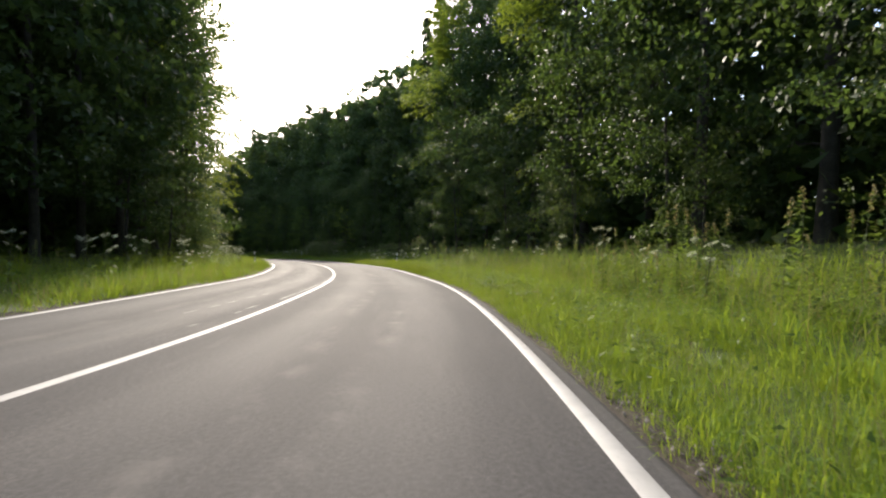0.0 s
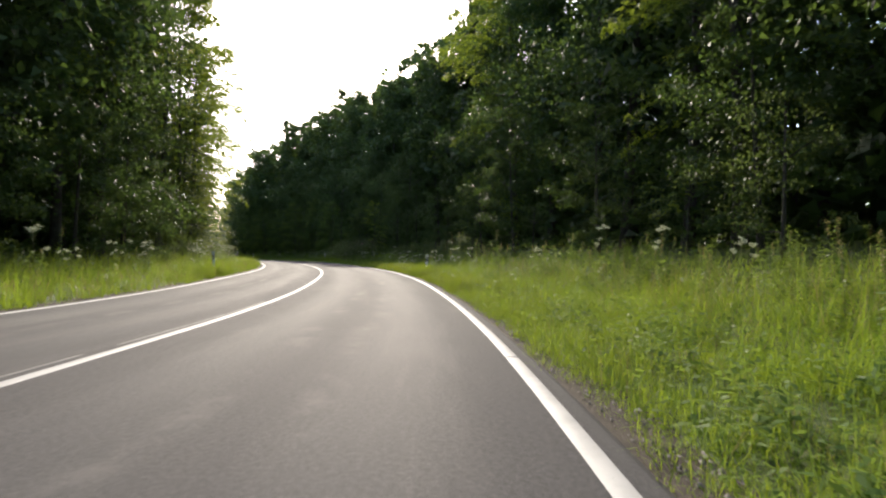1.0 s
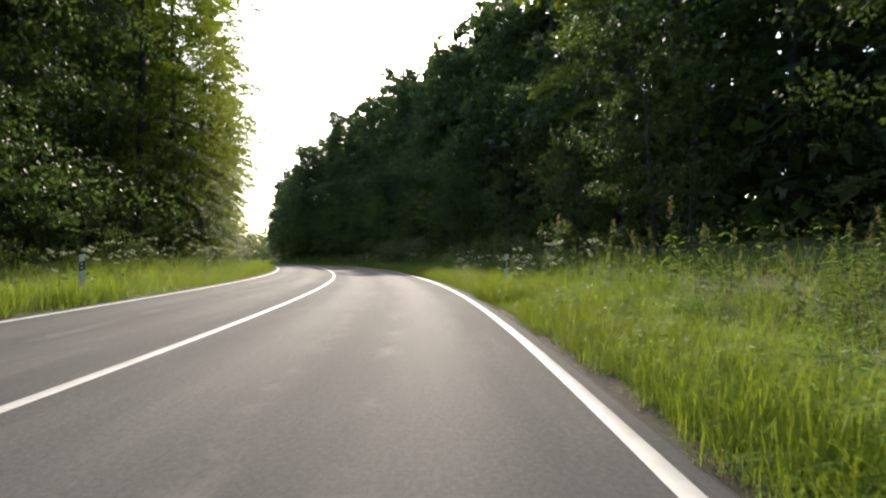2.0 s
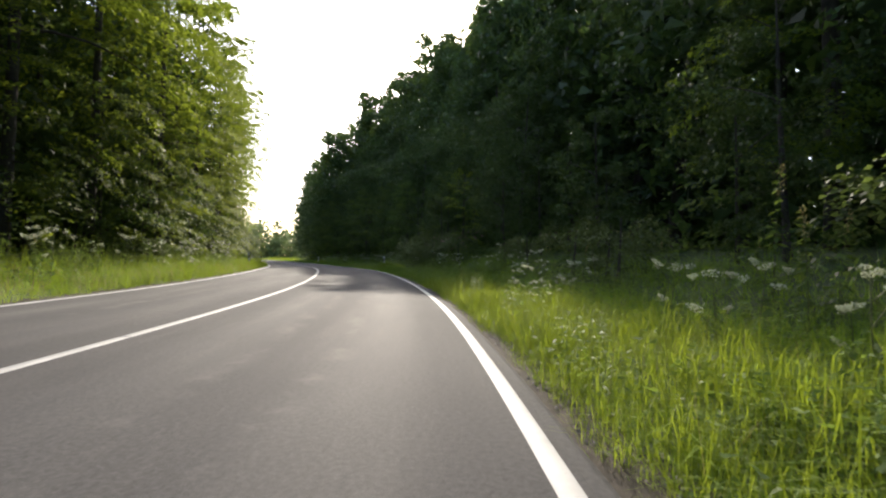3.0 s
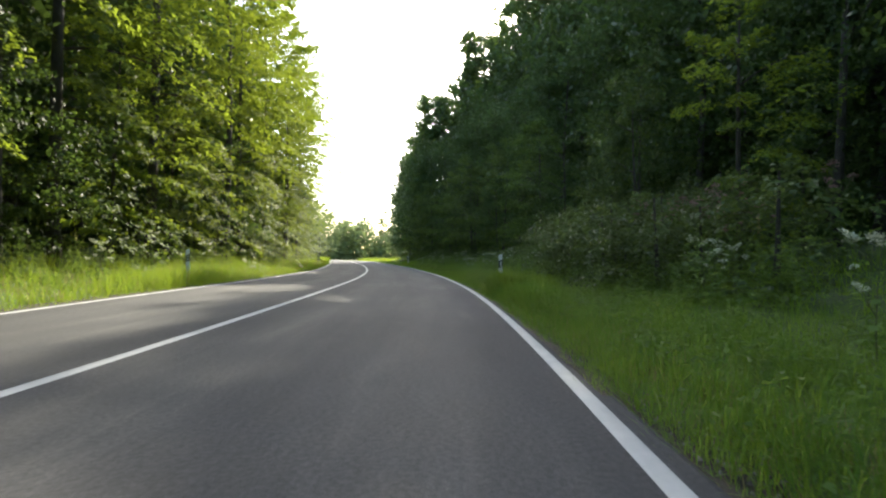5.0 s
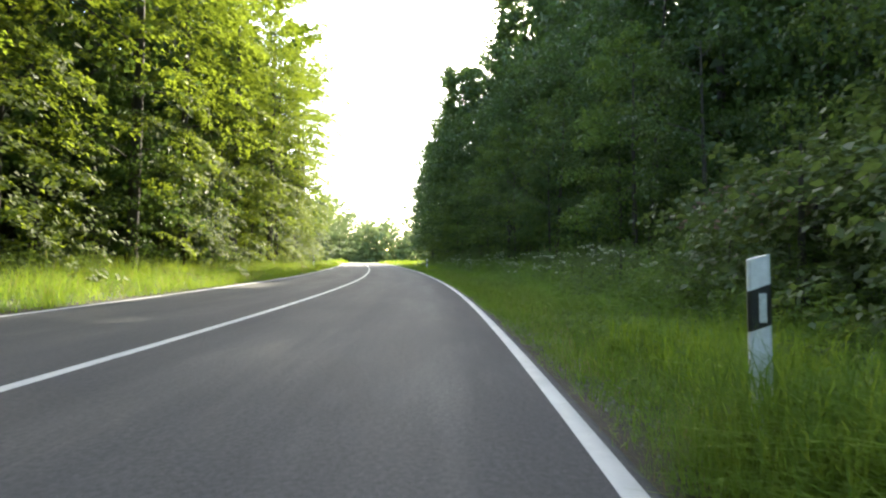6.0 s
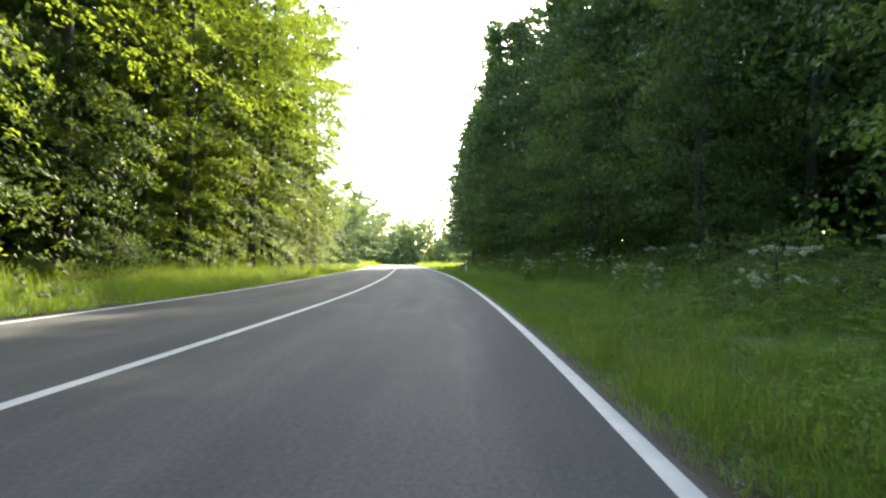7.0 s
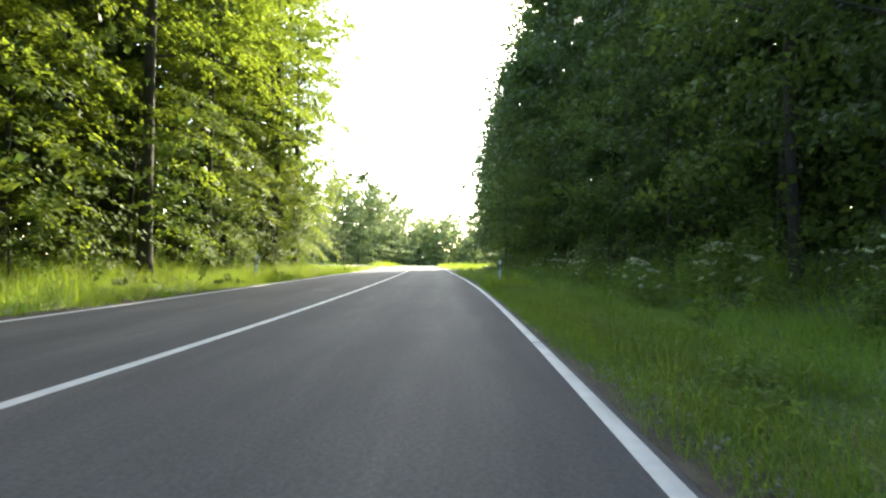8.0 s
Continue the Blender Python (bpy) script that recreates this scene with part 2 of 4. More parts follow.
def under(name, me, parent, label=""):
    ob = new(name, me)
    ob.parent = parent
    if label:
        ob["label"] = label
    return ob


def part(name, bm, mat, parent, label=""):
    me = bpy.data.meshes.new(name)
    bm.to_mesh(me)
    bm.free()
    me.materials.append(mat)
    return under(name, me, parent, label)


def unit(v):
    return v / np.maximum(np.linalg.norm(v, axis=-1, keepdims=True), 1e-9)


def leaves(rng, centre, way, up, length, width):
    """Pointed leaves, each folded a little along its middle: (verts, faces)."""
    way = unit(way)
    side = unit(np.cross(up, way))
    up = np.cross(way, side)
    length, width = np.broadcast_to(length, len(centre))[:, None], np.broadcast_to(width, len(centre))[:, None]
    v = np.stack([centre - way * length * 0.5, centre + side * width * 0.5 + up * width * 0.12 - way * length * 0.05,
                  centre + way * length * 0.5 - up * length * 0.08, centre - side * width * 0.5 + up * width * 0.12 - way * length * 0.05], 1)
    return v.reshape(-1, 3), np.arange(len(centre) * 4).reshape(-1, 4)


def leaflets(centre, way, up, length, width):
    """Small three-cornered leaves for crowns: (verts, faces)."""
    way = unit(way)
    side = unit(np.cross(up, way)) * (width * 0.5)[:, None]
    base = centre - way * (length * 0.42)[:, None]
    return np.stack([base + side, base - side, centre + way * (length * 0.58)[:, None]], 1).reshape(-1, 3), np.arange(len(centre) * 3).reshape(-1, 3)


def tube(points, radii, sides=6):
    points, radii = np.asarray(points, float), np.asarray(radii, float)
    way = unit(np.gradient(points, axis=0))
    side = unit(np.cross(way, [0.3, 0.9, 0.1]))
    top = np.cross(way, side)
    a = np.linspace(0, 2 * np.pi, sides, endpoint=False)
    v = points[:, None] + radii[:, None, None] * (np.cos(a)[None, :, None] * side[:, None] + np.sin(a)[None, :, None] * top[:, None])
    n = len(points)
    i, j = np.meshgrid(np.arange(n - 1), np.arange(sides), indexing="ij")
    k = (j + 1) % sides
    f = np.stack([i * sides + j, i * sides + k, (i + 1) * sides + k, (i + 1) * sides + j], -1).reshape(-1, 4)
    return v.reshape(-1, 3), f


def joined(pieces):
    vs, fs, n = [], [], 0
    for v, f in pieces:
        vs.append(v)
        fs.append(f + n)
        n += len(v)
    return np.concatenate(vs), np.concatenate(fs)


def strip(name, s, cols, mat, thick=0.0):
    """A sheet along the road. cols: (offset from the centre line, height over the road) across it."""
    d = np.array([c[0] for c in cols])
    h = np.array([c[1] for c in cols])
    ss, dd = np.meshgrid(s, d, indexing="ij")
    v = on_asphalt(ss, dd) + np.stack([np.zeros_like(ss), np.zeros_like(ss), np.broadcast_to(h, ss.shape)], -1)
    n, k = len(s), len(d)
    i, j = np.meshgrid(np.arange(n - 1), np.arange(k - 1), indexing="ij")
    f = np.stack([i * k + j, i * k + j + 1, (i + 1) * k + j + 1, (i + 1) * k + j], -1).reshape(-1, 4)
    return mesh(name, v.reshape(-1, 3), f, mat, np.stack([ss, dd], -1).reshape(-1, 2))


# ---- ground and road ----
def axis(lo, hi, step):
    inner = np.arange(lo, hi + step, step)
    out = np.cumsum(step * 1.35 ** np.arange(1, 28))
    out = out[out < 2500]
    return np.concatenate([lo - out[::-1], inner, hi + out])


def make_ground():
    xs, ys = axis(-75, 22, 1.0), axis(-14, 120, 1.0)
    gx, gy = np.meshgrid(xs, ys, indexing="ij")
    p = np.stack([gx.ravel(), gy.ravel()], 1)
    near = np.empty(len(p), int)
    for a in range(0, len(p), 4000):
        q = p[a:a + 4000]
        near[a:a + 4000] = ((q[:, :1] - RX) ** 2 + (q[:, 1:] - RY) ** 2).argmin(1)
    d = (p[:, 0] - RX[near]) * np.cos(HEAD[near]) + (p[:, 1] - RY[near]) * np.sin(HEAD[near])
    s = S[near]
    off = np.clip(np.maximum(d - 3.9, -3.6 - d), 0, 1)
    z = RZ[near] + profile(s, d) + lump(s, d) * off * (np.abs(d) < 60) - 0.02
    n, k = len(xs), len(ys)
    i, j = np.meshgrid(np.arange(n - 1), np.arange(k - 1), indexing="ij")
    f = np.stack([i * k + j, (i + 1) * k + j, (i + 1) * k + j + 1, i * k + j + 1], -1).reshape(-1, 4)
    ob = new("ground", smooth(mesh("ground", np.column_stack([p, z]), f, SOIL)))
    tagged(ob, "dark forest soil and mown verge under grass", "ground", kind="structure")


make_ground()
along = np.arange(-50, 235, 0.5)
road = new("road", strip("road", along, [(-3.04, -0.16), (-3.04, -0.012), (-3.0, 0)] + [(d, 0.0) for d in np.arange(-2.8, 3.1, 0.4)] + [(3.30, 0), (3.33, -0.012), (3.33, -0.16)], ASPHALT))
tagged(new("road", strip("road_margin", along[along < 54], [(3.27, -0.003), (3.36, -0.003), (3.40, -0.014), (3.40, -0.16)], ASPHALT)), "narrow grey asphalt margin outside the edge line", "road", kind="structure")
tagged(road, "grey worn asphalt country road with polished wheel tracks", "road", kind="structure")
for side, cols in (("right", [(3.26, -0.05), (3.36, -0.016), (3.52, -0.02), (3.65, -0.03), (4.0, -0.12)]), ("left", [(-4.0, -0.12), (-3.5, -0.025), (-3.25, -0.02), (-3.06, -0.012), (-2.96, -0.05)])):
    tagged(new("shoulder", strip("shoulder", along, cols, SHOULDER)), "brown crumbling soil and grit along the asphalt edge", "verge", kind="structure")


def line(name, mid, cuts, label):
    """A painted line of 10 cm, in lengths with a narrow joint between them."""
    for a, b in zip(cuts[:-1], cuts[1:]):
        n = max(3, int((b - a) / 0.5))
        s = np.linspace(a + 0.018, b - 0.018, n)
        w = 0.047
        ob = new(name, strip(name, s, [(mid - w - 0.004, 0.0005), (mid - w, 0.0035), (mid, 0.004), (mid + w, 0.0035), (mid + w + 0.004, 0.0005)], PAINT))
        tagged(ob, label, "road marking", "road lines", "structure")


line("edge_line", EDGE_R, [-40, 14.46, 30.91, 69.0, 85.8, 130, 230], "white painted edge line, slightly worn")
line("edge_line", EDGE_L, [-40, 20, 52, 90, 230], "white painted edge line, slightly worn")
line("centre_line", 0.0, [-40, 10.5, 36, 70, 230], "solid white painted centre line")


def old_marks():
    """Worn scraps of an earlier marking, nearly rubbed off."""
    for s0, s1, d0, d1, w in ((7.35, 7.75, -0.97, -0.94, 0.05), (8.2, 8.55, -0.91, -0.90, 0.05), (8.9, 9.25, -0.89, -0.87, 0.05), (9.9, 10.3, -0.84, -0.82, 0.05), (10.7, 11.2, -0.77, -0.74, 0.05),
                              (7.4, 7.7, -0.30, -0.29, 0.06), (8.0, 8.5, -0.32, -0.30, 0.06), (6.1, 6.3, -0.36, -0.34, 0.07), (9.6, 14.4, -0.20, -0.14, 0.06), (14.9, 19.5, -0.135, -0.09, 0.06), (93.5, 93.7, -1.05, -0.6, 0.16)):
        q = np.linspace(0, 1, 5)
        a, b = on_asphalt(s0 + (s1 - s0) * q - w / 2, d0 + (d1 - d0) * q - w / 4), on_asphalt(s0 + (s1 - s0) * q + w / 2, d0 + (d1 - d0) * q + w / 4)
        a[:, 2] += 0.003
        b[:, 2] += 0.003
        k = np.arange(4)
        uv = np.concatenate([np.stack([s0 + (s1 - s0) * q, d0 + 0 * q], 1), np.stack([s0 + (s1 - s0) * q, d0 + 0.1 + 0 * q], 1)])
        ob = new("old_mark", mesh("old_mark", np.concatenate([a, b]), np.stack([k, k + 1, k + 6, k + 5], 1), OLD_PAINT, uv))
        tagged(ob, "worn scrap of an old white road marking", "road marking", "old road marks", "structure")


old_marks()

# ---- trees ----
def crown_outline(h, az, ph, height, radius, low, cone):
    """The crown's reach at a height and a bearing."""
    t = np.clip((h - low) / (height - low), 0, 1)
    if cone:
        env = radius * (1.02 - t) ** 0.8
    else:
        env = radius * (0.8 + 0.2 * np.sin(np.pi * np.clip(t * 1.3, 0, 1))) * np.sqrt(np.clip(1.02 - np.clip((t - 0.45) / 0.55, 0, 1) ** 2.9, 0, 1))
    env = env * (0.84 + 0.18 * np.sin(2 * az + ph[0] + h * 0.5) + 0.16 * np.sin(3 * az + ph[1] - h * 0.9) + 0.12 * np.sin(5 * az + h * 1.7 + ph[2]))
    return np.maximum(env, 0.35)


def sway(h, ph):
    """The trunk's gentle wander."""
    return np.stack([np.sin(ph[3] + 0.15 * h), np.sin(ph[4] + 0.13 * h), 0 * h], -1) * 0.35


def make_tree(name, seed, height, radius, low, boughs, per, size, mat, label, style="plates", flat=0.35, limbs=0, face=0.0, inner=0, droop=0.7, whole=False, heads=5):
    """A tree at the origin: trunk, limbs and a crown borne on boughs.
    plates: each bough is a flat drooping fan of feathered twigs, as beeches have; clumps: rounded leafy heads; needles: a conical spruce.
    face: how far the crown is fuller on its light side, +x, as trees at a forest edge are."""
    rng = np.random.default_rng(seed)
    tree = new(name)
    ph = rng.uniform(0, 6.28, 6)
    cone = style == "needles"
    h = low + (height * 0.985 - low) * ((np.arange(boughs) + rng.uniform(0, 1, boughs)) / boughs) ** 0.9
    az = np.where(rng.uniform(size=boughs) < face, rng.normal(0, 0.95, boughs), rng.uniform(0, 2 * np.pi, boughs))
    t = (h - low) / (height - low)
    reach = crown_outline(h, az, ph, height, radius, low, cone) * np.where(rng.uniform(size=boughs) < 0.75, rng.uniform(0.95, 1.18, boughs), rng.uniform(0.6, 0.92, boughs))
    out = np.stack([np.cos(az), np.sin(az), 0 * az], 1)
    side = np.stack([-np.sin(az), np.cos(az), 0 * az], 1)
    rise, fall = (0.0 * t - 0.1, 0.35 + 0 * t) if cone else (0.30 + 0.75 * t ** 1.5, droop - 0.35 * t)
    rise = rise + rng.normal(0, 0.10, boughs)
    bulk = (rise - fall) * reach
    foot = np.where(bulk > 0, h - bulk, h - 0.3 * bulk)      # boughs that rise start lower on the trunk
    foot = np.clip(foot, low * 0.7, height * 0.95)

    def along(i, u):
        """A point on bough i, u from trunk to tip."""
        p = sway(foot[i], ph) + out[i] * (reach[i] * u)[:, None]
        p[:, 2] = foot[i] + reach[i] * (rise[i] * u - fall[i] * u * u)
        return p

    i = np.repeat(np.arange(boughs), per)
    n = len(i)
    high = np.clip((h[i] - 4) / 9, 0, 1) if height > 9 and face else 0.0
    grow = size * (0.86 + 0.45 * high) * rng.uniform(0.72, 1.28, n)
    if style == "clumps":
        q = i * heads + rng.integers(0, heads, n)
        hu, hs = rng.uniform(0.5, 1.06, boughs * heads), rng.normal(0, 0.24, boughs * heads)
        hr = np.clip(0.25 * np.repeat(reach, heads), 0.25, 0.95) * rng.uniform(0.7, 1.2, boughs * heads)
        c = along(i, hu[q]) + side[i] * (hs[q] * reach[i])[:, None]
        z = rng.uniform(-0.55, 1.0, n)
        a = rng.uniform(0, 2 * np.pi, n)
        ring = np.sqrt(1 - z * z)
        normal = np.stack([ring * np.cos(a), ring * np.sin(a), z], 1)
        lumpy = 1 + 0.22 * np.sin(3 * a + 5 * z + q) + 0.14 * np.sin(7 * a - 4 * z + 2 * q)
        c += normal * (hr[q] * lumpy * rng.uniform(0.62, 1.08, n))[:, None] * [1, 1, 0.72]
        up = normal + [0, 0, 0.35] + rng.normal(0, flat, (n, 3))
        way = rng.normal(0, 1, (n, 3)) + normal * 0.5 + [0, 0, -0.45]
    else:
        twigs = 13
        k = rng.integers(0, twigs, n)
        q = (k + 0.5) / twigs
        sgn = np.where((k + i) % 2 == 0, 1.0, -1.0)
        u = (0.12 + 0.88 * q) if cone else (0.30 + 0.70 * q)
        broad = (0.16 if cone else 1.0) * np.clip(rng.uniform(0.32, 0.46, boughs) * reach, 0.3, 1.7)[i] * np.sin(np.pi * (0.25 + 0.70 * q)) * (0.8 + 0.4 * np.sin(2.3 * k + i) ** 2)
        v = rng.uniform(0, 1, n) ** 0.8
        twig = out[i] * 0.72 + side[i] * (sgn * 0.72)[:, None]
        c = along(i, u) + twig * (broad * v)[:, None] + rng.normal(0, 0.045, (n, 3))
        c[:, 2] -= 0.30 * broad * v * v + np.abs(rng.normal(0, 0.035, n))
        slope = (rise[i] - 2 * fall[i] * u)
        way = twig * 0.8 + np.stack([-twig[:, 1], twig[:, 0], 0 * v], 1) * (rng.choice([-0.8, 0.8], n))[:, None] + rng.normal(0, 0.3, (n, 3)) + [0, 0, -0.3]
        way[:, 2] += 0.6 * slope
        up = np.array([0, 0, 1.0]) - out[i] * (0.8 * slope)[:, None] + rng.normal(0, flat, (n, 3))
    c[:, 2] = np.maximum(c[:, 2], 0.06)
    if whole:
        v, f = leaves(rng, c, way, up, grow * 1.1, grow * 0.66)
    else:
        v, f = leaflets(c, way, up, grow * (1.6 if cone else 1.0), grow * (0.42 if cone else 0.72))
    under("crown", mesh("crown", v, f, mat), tree)
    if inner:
        # leaves deep inside the crown close sky gaps; beeches' darker green stands for shade
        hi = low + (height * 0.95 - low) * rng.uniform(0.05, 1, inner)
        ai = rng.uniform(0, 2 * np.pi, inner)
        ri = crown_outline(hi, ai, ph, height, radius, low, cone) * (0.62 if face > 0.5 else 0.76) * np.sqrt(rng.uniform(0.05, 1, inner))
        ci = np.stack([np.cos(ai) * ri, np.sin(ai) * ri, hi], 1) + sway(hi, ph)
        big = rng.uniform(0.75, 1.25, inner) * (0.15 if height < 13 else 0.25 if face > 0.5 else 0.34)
        under("inner_foliage", mesh("inner_foliage", *leaves(rng, ci, rng.normal(0, 1, (inner, 3)), rng.normal(0, 1, (inner, 3)), big, big * 0.8), OAK_AND_SHADE if mat is BEECH else mat), tree, "leaves deep inside the crown, darkened for shade in beeches")
    zs = np.linspace(-0.3, height * 0.93, 12)
    core = sway(zs, ph)
    core[:, 2] = zs
    girth = 0.008 * height + 0.02
    under("trunk", smooth(mesh("trunk", *tube(core, girth * (1 - np.linspace(0, 1, 12)) ** 0.8 * np.where(zs < 0.4, 1.3, 1.0) + 0.012, 8), BARK)), tree, "brown grey bark")
    for k in rng.choice(boughs, limbs, replace=False):
        u = np.linspace(0, 0.92, 6)
        under("limb", smooth(mesh("limb", *tube(along(np.full(6, k), u), np.linspace(0.012 + 0.010 * reach[k], 0.005, 6), 5), BARK)), tree)
    return tagged(tree, label, "tree")


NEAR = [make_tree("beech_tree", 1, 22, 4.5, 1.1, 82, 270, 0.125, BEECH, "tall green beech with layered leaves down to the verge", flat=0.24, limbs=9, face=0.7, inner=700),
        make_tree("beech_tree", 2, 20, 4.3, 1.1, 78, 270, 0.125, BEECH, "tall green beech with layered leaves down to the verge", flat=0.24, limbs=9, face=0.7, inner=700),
        make_tree("oak_tree", 3, 21, 4.5, 0.9, 60, 270, 0.143, OAK_AND_SHADE, "tall dark green oak with dense leafy crown", "clumps", flat=0.5, limbs=9, face=0.7, inner=1100, droop=0.5)]
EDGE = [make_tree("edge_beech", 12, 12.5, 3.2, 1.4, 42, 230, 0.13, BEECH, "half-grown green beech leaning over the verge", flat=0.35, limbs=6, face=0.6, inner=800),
        make_tree("edge_oak", 13, 12.0, 3.1, 0.9, 42, 200, 0.135, OAK_AND_SHADE, "half-grown dark green oak at the forest edge", "clumps", flat=0.5, limbs=6, face=0.6, inner=800, droop=0.5)]
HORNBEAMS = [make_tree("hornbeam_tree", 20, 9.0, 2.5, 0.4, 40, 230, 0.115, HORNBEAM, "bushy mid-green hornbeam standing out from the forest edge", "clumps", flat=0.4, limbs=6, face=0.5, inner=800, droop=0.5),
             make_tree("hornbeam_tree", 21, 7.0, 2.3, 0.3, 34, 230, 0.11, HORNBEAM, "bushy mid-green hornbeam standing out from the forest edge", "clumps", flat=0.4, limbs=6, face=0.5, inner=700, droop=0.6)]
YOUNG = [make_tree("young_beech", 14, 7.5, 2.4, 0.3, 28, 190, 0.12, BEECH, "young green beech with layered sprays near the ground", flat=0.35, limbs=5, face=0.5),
         make_tree("young_oak", 15, 6.5, 2.2, 0.3, 28, 200, 0.115, OAK_AND_SHADE, "young dark green oak under the taller trees", "clumps", flat=0.5, limbs=5, face=0.5, droop=0.5)]
BACK = [make_tree("forest_tree", 4, 23, 4.9, 2.0, 60, 38, 0.68, OAK_AND_SHADE, "tall dark green tree deeper in the forest", "clumps", flat=0.6, inner=400),
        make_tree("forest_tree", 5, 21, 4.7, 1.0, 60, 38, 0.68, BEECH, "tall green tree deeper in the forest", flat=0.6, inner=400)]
DEEP = make_tree("deep_forest_tree", 16, 21, 5.2, 0.5, 50, 26, 1.45, OAK_AND_SHADE, "coarse dark green tree filling the forest's depth and its unseen edge", flat=1.0, inner=0)
MIDDLE = [make_tree("ridge_oak", 17, 23, 4.6, 3.0, 70, 72, 0.34, OAK_AND_SHADE, "tall dark green oak behind the forest edge", "clumps", flat=0.6, limbs=4, face=0.4, inner=1000),
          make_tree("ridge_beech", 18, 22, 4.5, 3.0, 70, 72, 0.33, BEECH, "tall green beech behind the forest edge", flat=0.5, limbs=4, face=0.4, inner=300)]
RIDGE = make_tree("ridge_oak", 19, 23, 4.6, 2.0, 96, 104, 0.25, OAK_AND_SHADE, "tall dark green oak behind the forest edge", "clumps", flat=0.5, limbs=4, face=0.3, inner=1000, droop=0.5, heads=11)
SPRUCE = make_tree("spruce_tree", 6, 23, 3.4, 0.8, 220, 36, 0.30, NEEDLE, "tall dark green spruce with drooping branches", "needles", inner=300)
FAR = [make_tree("distant_tree", 7, 15, 5.0, 0.3, 76, 60, 0.50, HAZED_LEAF, "green tree beyond the bend, leaf colour paled for haze", flat=0.7, limbs=5, inner=300, droop=0.5),
       make_tree("distant_tree", 8, 17, 5.5, 0.3, 76, 60, 0.52, HAZED_LEAF, "green tree in the distant wood edge, leaf colour paled for haze", flat=0.7, limbs=5, inner=300, droop=0.4)]
HAZEL = [make_tree("hazel_bush", 9, 4.2, 1.9, 0.15, 30, 84, 0.092, SHRUB, "green hazel bush at the forest edge", "clumps", flat=0.5, limbs=4, droop=0.5, whole=True),
         make_tree("hazel_bush", 10, 3.0, 1.7, 0.15, 28, 84, 0.088, SHRUB, "green hazel bush at the forest edge", "clumps", flat=0.5, limbs=4, droop=0.5, whole=True)]
BRAMBLE = make_tree("bramble_bush", 11, 1.5, 1.5, 0.05, 30, 56, 0.085, SHRUB, "low dull green bramble bush on the bank", flat=0.6, whole=True)
for bush in (*HAZEL, BRAMBLE):
    tagged(bush, category="shrub")
used = set()


def plant(kind, s, d, size=1.0, turn=0.0, group="forest trees"):
    """Stands a plant on the ground at (s, d): the first time the plant itself, then copies."""
    x, y, z = on_ground(s, d)
    m = pose(x, y, z - 0.02, 0, 0, turn) @ Matrix.Scale(size, 4)
    ob = copy_thing(kind, m) if kind.name in used else kind
    used.add(kind.name)
    ob.matrix_basis = m
    return tagged(ob, group=group)


rng = random.Random(5)


def facing(s, d):
    """The turn that brings a tree's full side towards the road and its open end."""
    a = math.degrees(float(np.interp(s, S, HEAD)))
    return a + (215 if d > 0 else -20) + rng.uniform(-35, 35)


def row(kinds, s0, s1, step, d, spread, size, group="forest trees"):
    """A row of trees along the road, unevenly spaced; d and size may change along it: (s, value) pairs."""
    s = s0
    while s < s1:
        at = float(np.interp(s, [q[0] for q in d], [q[1] for q in d]))
        big = float(np.interp(s, [q[0] for q in size], [q[1] for q in size]))
        plant(rng.choice(kinds), s, at + rng.uniform(-spread, spread), big * rng.uniform(0.93, 1.07), facing(s, at), group)
        s += step * rng.uniform(0.82, 1.18)


# left of the road
row((NEAR[0], NEAR[1]), 94, 118, 5.0, ((0, -11.8),), 0.4, ((90, 1.0),))
row((EDGE[0],), 103, 120, 4.5, ((0, -8.0),), 0.3, ((90, 0.9),))
# the darker oak leaf in recesses and low down carries part of the shade
row((MIDDLE[0], MIDDLE[0], NEAR[2]), 6, 31, 4.5, ((0, -10.8), (30, -10.0)), 0.4, ((0, 0.76), (24, 0.8), (31, 0.92)))
row((NEAR[2], NEAR[2], NEAR[1]), 32, 47, 5.0, ((0, -9.4), (37, -9.4), (39.5, -12.0), (47, -11.6)), 0.4, ((100, 1.0),))
row((NEAR[0], NEAR[1]), 49, 115, 5.6, ((49, -9.2), (55, -8.6), (72, -7.8), (90, -7.2), (104, -6.7), (115, -6.5)), 0.6, ((100, 1.0), (114, 0.95)))
# coarse trees added out of view, to close off side light at the start
row((DEEP,), -16, 4, 5.0, ((0, -10.5),), 0.5, ((0, 1.0),))
row((YOUNG[1],), 24, 37, 4.8, ((0, -8.4), (52, -8.2)), 0.4, ((0, 0.9),), "young trees along the edge")
for s, d, turn in ((107.0, -8.6, 20), (112.0, -8.3, 75), (117.0, -9.0, 130)):
    plant(NEAR[1], s, d, 0.97, turn)
row((YOUNG[0],), 88, 118, 4.6, ((80, -7.6),), 0.4, ((60, 1.0),), "young trees along the edge")
row((YOUNG[1], YOUNG[0]), 54, 86, 4.8, ((0, -8.4), (40, -8.2), (80, -7.6)), 0.4, ((0, 0.9), (60, 1.0)), "young trees along the edge")
row((MIDDLE[0], MIDDLE[0], MIDDLE[1]), 8, 126, 4.8, ((0, -13.6),), 0.8, ((0, 0.95),))
row(BACK, -18, 125, 6.0, ((0, -18.0),), 1.0, ((0, 1.0), (100, 0.95)))
row((DEEP,), -18, 125, 6.0, ((0, -26.0),), 1.5, ((0, 1.0),))
